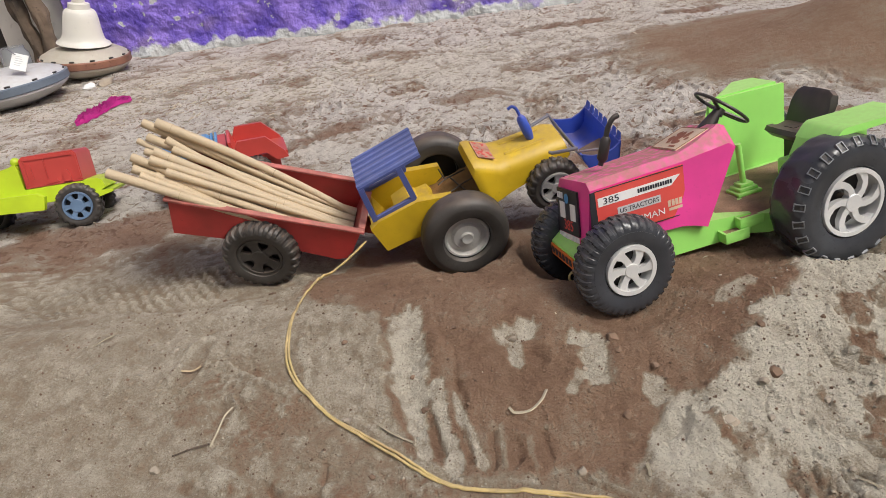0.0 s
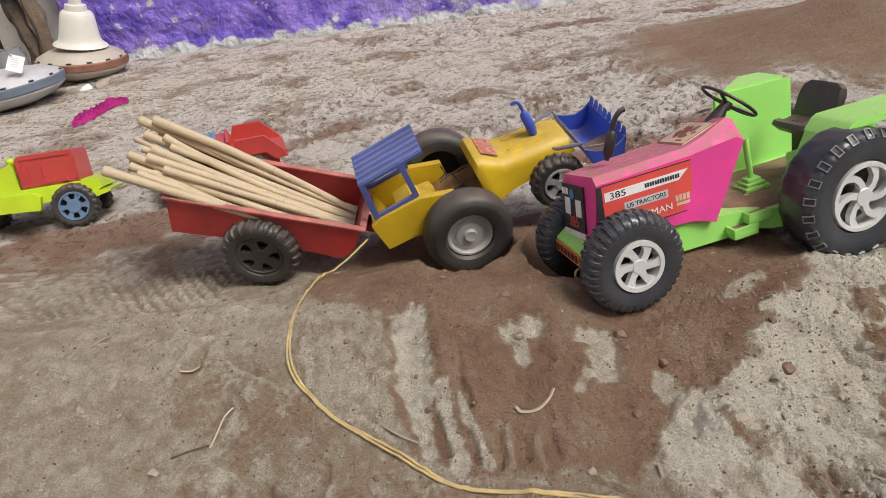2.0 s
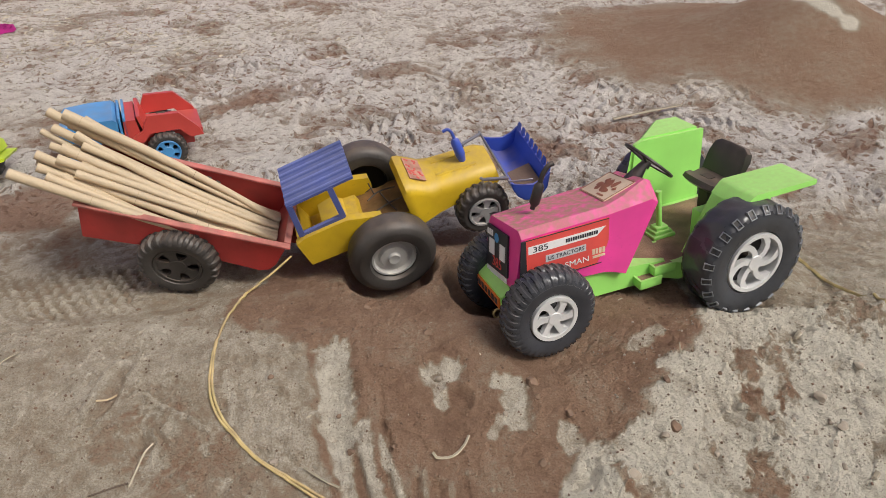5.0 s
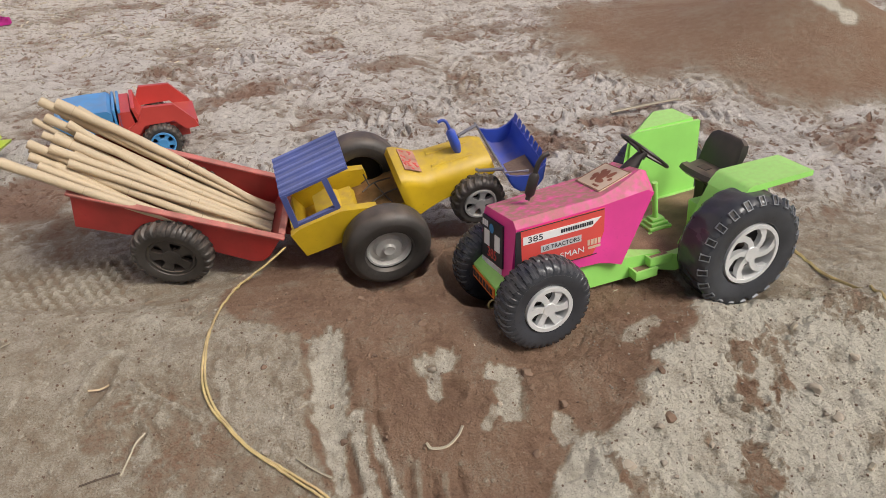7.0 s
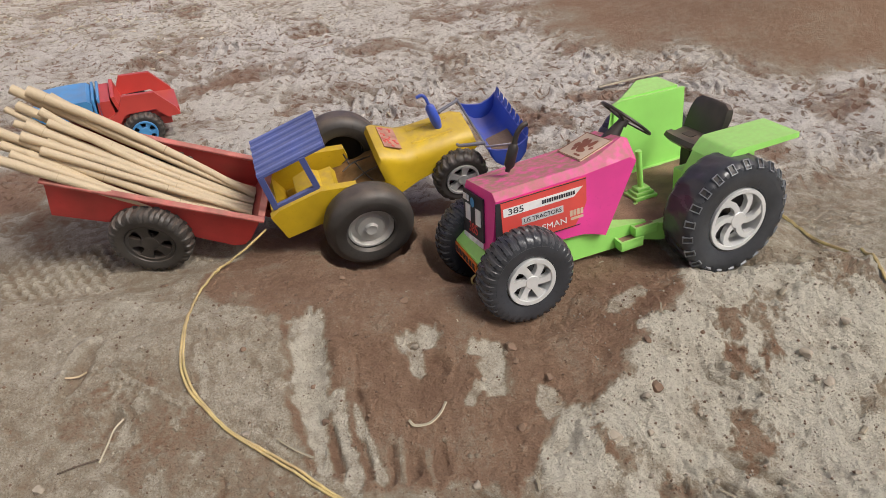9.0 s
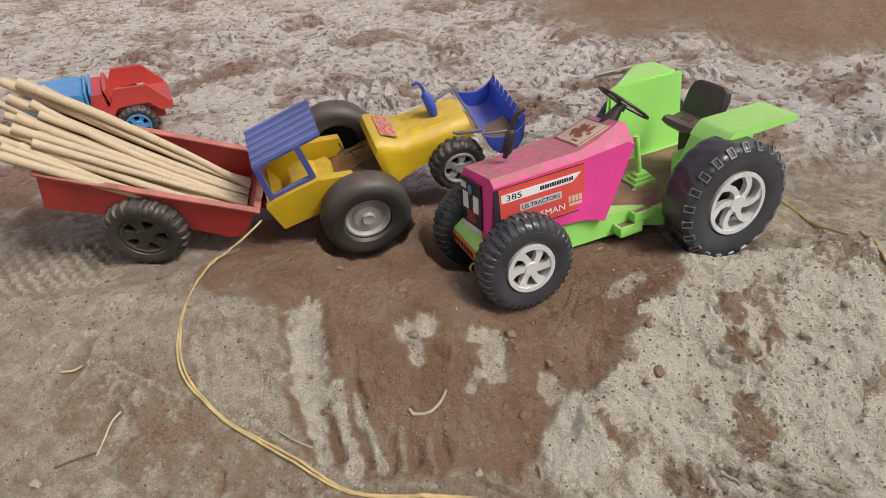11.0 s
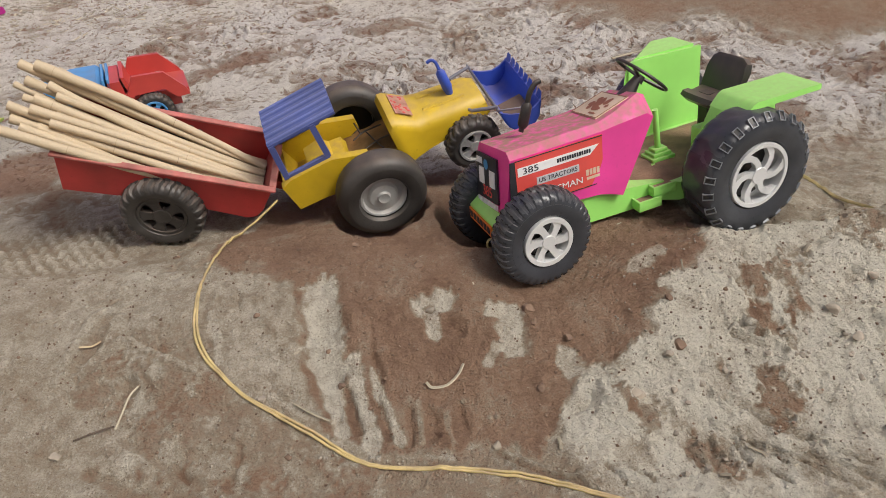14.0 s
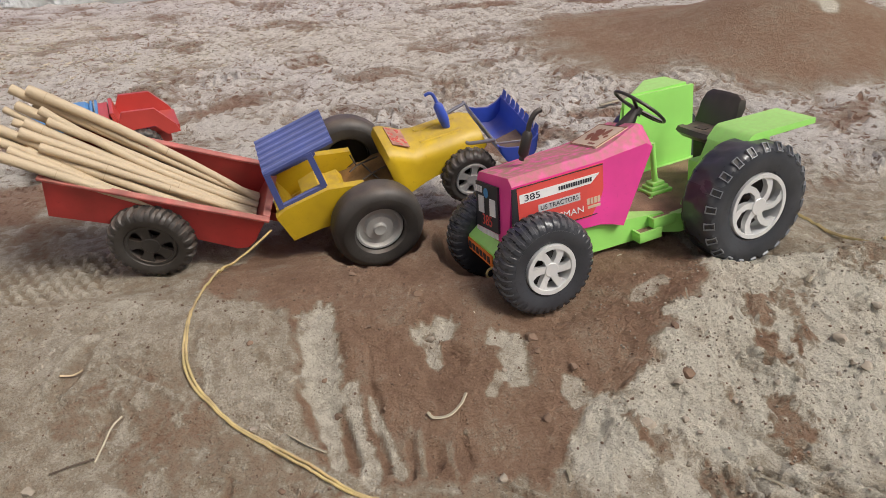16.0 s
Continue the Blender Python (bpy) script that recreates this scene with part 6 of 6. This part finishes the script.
# pillar and leaning wood beside the doorway
bm = bm_new()
box(bm, -1.95, -1.64, 3.02, 3.25, -0.08, 2.4)
bevel(bm, 0.03, 2)
tagged(part("pillar", bm, WHITEWASH), "whitewashed pillar stained brown beside the doorway", "pillar", kind="structure")
for i, (x, y, dx) in enumerate(((-1.70, 2.93, -0.06), (-1.76, 2.94, -0.12))):
    bm = bm_new()
    pts = [(x + dx * t + 0.012 * math.sin(5 * t + i), y + 0.05 * t, -0.01 + 0.75 * t) for t in [k / 8 for k in range(9)]]
    tube(bm, smooth_path(pts, 5), 0.030, 18)
    for v in bm.verts:
        ridge = noise.noise(Vector((v.co.x * 60, v.co.y * 60, v.co.z * 9 + i * 7)))
        v.co += Vector((v.co.x - x - dx * v.co.z / 0.75, v.co.y - y, 0)).normalized() * (0.016 * ridge + 0.006 * noise.noise(v.co * 110))
    tagged(part("log", bm, WOOD), "weathered brown branch leaning on the pillar", "branch", "branches by the pillar")
# glass jar by the feeders
bm = bm_new()
lathe(bm, [(0, 0), (0.05, 0), (0.055, 0.01), (0.055, 0.09), (0.045, 0.105), (0.045, 0.12), (0, 0.12)], 24, axis='Z')
ob = part("jar", bm, mat("grey_glass", (0.25, 0.26, 0.27), 0.15, var=0.05))
ob.matrix_basis = pose(-1.80, 2.83, 0.0)
tagged(ob, "dusty grey jar standing by the pillar", "jar")
# pink rag
bm = bm_new()
n, k = 34, 20
vs = []
for j in range(k + 1):
    row = []
    for i in range(n + 1):
        u, v = i / n, j / k * 2 - 1
        wide = 0.042 * (0.55 + 0.45 * math.sin(math.pi * min(1, u * 1.25))) * (1 + 0.35 * noise.noise(Vector((u * 6, 3.1, v))))
        x, y = -1.150 + 0.070 * u - wide * 0.55 * v + 0.010 * math.sin(7 * u), 1.965 + 0.225 * u + wide * 0.9 * v
        fold = abs(noise.noise(Vector((u * 9 + v * 2, v * 3 - u * 3, 1.7)))) + 0.5 * abs(noise.noise(Vector((u * 21, v * 8, 4.2))))
        row.append(bm.verts.new((x, y, height(x, y) + 0.003 + (0.006 + 0.034 * fold) * (1 - v * v) ** 0.6 * math.sin(math.pi * (0.10 + 0.80 * u)) ** 0.5)))
    vs.append(row)
for j in range(k):
    for i in range(n):
        bm.faces.new((vs[j][i], vs[j][i + 1], vs[j + 1][i + 1], vs[j + 1][i]))
bmesh.ops.solidify(bm, geom=bm.faces[:], thickness=0.002)
tagged(part("rag", bm, CLOTH), "crumpled magenta cloth rag on the sand", "rag")


# ---- loose bits ----
def pebble(name, x, y, r, material, label, category, squash=0.7):
    bm = bm_new()
    bmesh.ops.create_icosphere(bm, subdivisions=2, radius=r)
    cut = [Vector((random.uniform(-1, 1), random.uniform(-1, 1), random.uniform(-0.4, 1))).normalized() for _ in range(7)]
    for v in bm.verts:
        for c in cut:
            over = v.co.dot(c) - r * 0.62
            if over > 0:
                v.co -= c * over
        v.co *= 1 + 0.25 * noise.noise(v.co * (1.1 / r) + Vector((x * 90, y * 70, 0))) + 0.30 * noise.noise(v.co * (3.1 / r) + Vector((x * 50, y * 30, 5)))
        v.co.z *= squash
    ob = part(name, bm, material)
    ob.matrix_basis = pose(x, y, height(x, y) + r * squash * 0.25, 0, 0, random.uniform(0, 360))
    tagged(ob, label, category)


for x, y, r in ((0.291, 0.622, 0.0059), (0.289, 0.573, 0.0082), (0.361, 0.630, 0.0040), (0.261, 0.588, 0.0030), (-0.041, 0.676, 0.0037), (-0.030, 0.583, 0.0036), (-0.169, 0.665, 0.0044), (-0.091, 0.623, 0.0036), (-0.048, 0.554, 0.0029), (0.175, 0.605, 0.0065), (0.140, 0.626, 0.0048), (0.138, 0.648, 0.0088), (0.133, 0.555, 0.0054), (-0.057, 0.775, 0.0044), (0.019, 0.723, 0.0070), (-0.288, 0.807, 0.0056), (-0.373, 0.846, 0.0041), (-0.132, 0.511, 0.0041)):
    pebble("soil_clod", x, y, r, CLOD, "small brown clod of soil on the sand", "clod")
for x, y, r in ((0.229, 0.527, 0.0090), (0.482, 0.604, 0.0085), (0.543, 0.637, 0.0073), (0.491, 0.568, 0.0077), (0.521, 0.611, 0.0032), (0.533, 0.600, 0.0036), (0.300, 0.534, 0.0052), (0.100, 0.613, 0.0038), (0.078, 0.500, 0.0056), (-0.366, 0.538, 0.0064)):
    pebble("dry_clod", x, y, r, GREYCLOD, "dry grey clod on the crumbly slope", "clod", 0.6)
for _ in range(34):
    x = random.uniform(0.25, 0.54)
    pebble("dry_clod", x, random.uniform(0.43, 0.56 + 0.28 * (x - 0.25)), random.uniform(0.0020, 0.0052), GREYCLOD, "small dry crumb of grey soil on the slope", "clod", 0.6)
pebble("stone", -0.077, 0.582, 0.0058, CLOD, "tan stone lying in a finger groove", "stone")
pebble("pebble", -0.161, 0.572, 0.0055, GREYCLOD, "pale stone lying beside the yellow cable", "stone")
pebble("pebble", 0.027, 0.662, 0.0064, GREYCLOD, "grey stone sunk in a pale hollow", "stone")
pebble("stone", -1.345, 2.46, 0.026, PAPER, "white lump of plaster beside the feeders", "stone")
pebble("stone", -1.300, 2.50, 0.032, GREYCLOD, "grey stone beside the feeders", "stone")


def straw(name, pts, r, label, material=STRAW):
    bm = bm_new()
    P = [(x, y, height(x, y) + r * 0.8 + dz) for x, y, dz in pts]
    tube(bm, smooth_path(P, 5), r, 6, flat=0.55)
    tagged(part(name, bm, material), label, "straw")


straw("husk", [(0.013, 0.572, 0.002), (0.019, 0.567, 0.001), (0.035, 0.567, 0.001), (0.048, 0.576, 0.003), (0.055, 0.587, 0.004)], 0.0017, "curled pale husk on the damp sand")
straw("straw", [(-0.311, 0.561, 0.0), (-0.306, 0.578, 0.001), (-0.300, 0.592, 0.002), (-0.292, 0.602, 0.003)], 0.0012, "bent pale straw on the sand")
straw("straw", [(-0.350, 0.552, 0.0), (-0.327, 0.558, 0.001), (-0.312, 0.564, 0.0)], 0.0014, "thin brown twig on the sand", WOOD)
straw("straw", [(-0.364, 0.653, 0.002), (-0.354, 0.659, 0.003), (-0.344, 0.662, 0.002)], 0.0016, "short brown bark scrap on the sand", NODE)
straw("straw", [(-0.493, 0.710, 0.001), (-0.483, 0.720, 0.002), (-0.474, 0.731, 0.001)], 0.0013, "thin pale straw on the sand")
straw("straw", [(0.490, 1.453, 0.004), (0.570, 1.470, 0.006), (0.660, 1.494, 0.004)], 0.0045, "flat pale reed on the trodden sand")
straw("straw", [(0.499, 0.509, 0.001), (0.505, 0.514, 0.002), (0.510, 0.518, 0.001)], 0.0030, "short flat chip of straw")
straw("straw", [(0.483, 0.682, 0.002), (0.487, 0.685, 0.003), (0.491, 0.687, 0.002)], 0.0030, "short flat chip of straw")
straw("straw", [(0.323, 0.466, 0.001), (0.330, 0.459, 0.002), (0.336, 0.452, 0.001)], 0.0016, "short dry stem on the slope")
straw("straw", [(0.139, 0.498, 0.001), (0.1395, 0.491, 0.002), (0.139, 0.485, 0.001)], 0.0016, "short dry stem on the slope")
straw("straw", [(0.283, 0.439, 0.001), (0.287, 0.437, 0.002), (0.291, 0.435, 0.001)], 0.0018, "short dry stem on the slope")
straw("straw", [(0.317, 0.660, 0.010), (0.3175, 0.654, 0.004), (0.318, 0.649, 0.0)], 0.0010, "short dry grass blade on the ridge")
straw("straw", [(-0.127, 0.562, 0.001), (-0.107, 0.549, 0.001), (-0.089, 0.540, 0.001)], 0.0014, "thin dry stem beside the cable")


def scatter(name, count, zone, size, material, label, seed, chip=True, cat="litter"):
    """Many small pieces in one mesh."""
    r = np.random.RandomState(seed)
    V, Fc = [], []
    x, y = zone(r, count)
    z = np.array([height(p, q) for p, q in zip(x, y)])
    for i in range(len(x)):
        a, s = r.rand() * 6.283, size * (0.4 + 1.2 * r.rand() ** 2)
        c, sn = math.cos(a), math.sin(a)
        if chip:
            l, w, h = s, s * (0.10 + 0.22 * r.rand()), s * 0.06
        else:
            l, w, h = s * 0.5, s * (0.3 + 0.2 * r.rand()), s * 0.3
        tilt = r.uniform(-0.35, 0.35)
        b = len(V)
        for dz in (-h, h):
            for u, v in ((-l, -w), (l, -w * 0.7), (l * 0.9, w), (-l * 0.8, w * 0.8)):
                k = 1.0 if dz < 0 else 0.8
                V.append((x[i] + (u * c - v * sn) * k, y[i] + (u * sn + v * c) * k, z[i] + h * 1.2 + dz + u * tilt * 0.4))
        for f in ((0, 3, 2, 1), (4, 5, 6, 7), (0, 1, 5, 4), (1, 2, 6, 5), (2, 3, 7, 6), (3, 0, 4, 7)):
            Fc.append(tuple(b + q for q in f))
    me = bpy.data.meshes.new(name)
    me.from_pydata(V, [], Fc)
    me.materials.append(material)
    tagged(new(name, me), label, cat, kind="stuff")


def zone_left(r, n):
    return -0.95 + r.randn(n) * 0.50, 2.22 + r.randn(n) * 0.24


def zone_far(r, n):
    x, y = r.uniform(-1.6, 1.5, n), 1.1 + 1.8 * r.rand(n)
    keep = oval(x, y, 1.14, 1.84, 0.86, 0.50, -20) > 1
    return x[keep], y[keep]


def zone_near(r, n):
    return r.uniform(-0.55, 0.75, n), r.uniform(0.42, 0.80, n)


def zone_ridge(r, n):
    return r.uniform(0.22, 0.62, n), r.uniform(0.43, 0.72, n)


scatter("straw_litter", 3400, zone_left, 0.0085, STRAW, "chopped straw and husks strewn on the sand", 3)
scatter("straw_litter", 260, zone_far, 0.007, STRAW, "scattered chips of straw on trodden sand", 4)
scatter("straw_litter", 70, zone_near, 0.0030, STRAW, "tiny straw chips on the sand", 5)
scatter("soil_crumbs", 1500, zone_near, 0.0020, CLOD, "small brown crumbs of soil", 6, False)
scatter("soil_crumbs", 800, zone_ridge, 0.0021, GREYCLOD, "small grey crumbs on the dug ridge", 8, False)
scatter("soil_crumbs", 1200, zone_far, 0.0042, GREYCLOD, "grey crumbs on the trodden sand", 9, False)
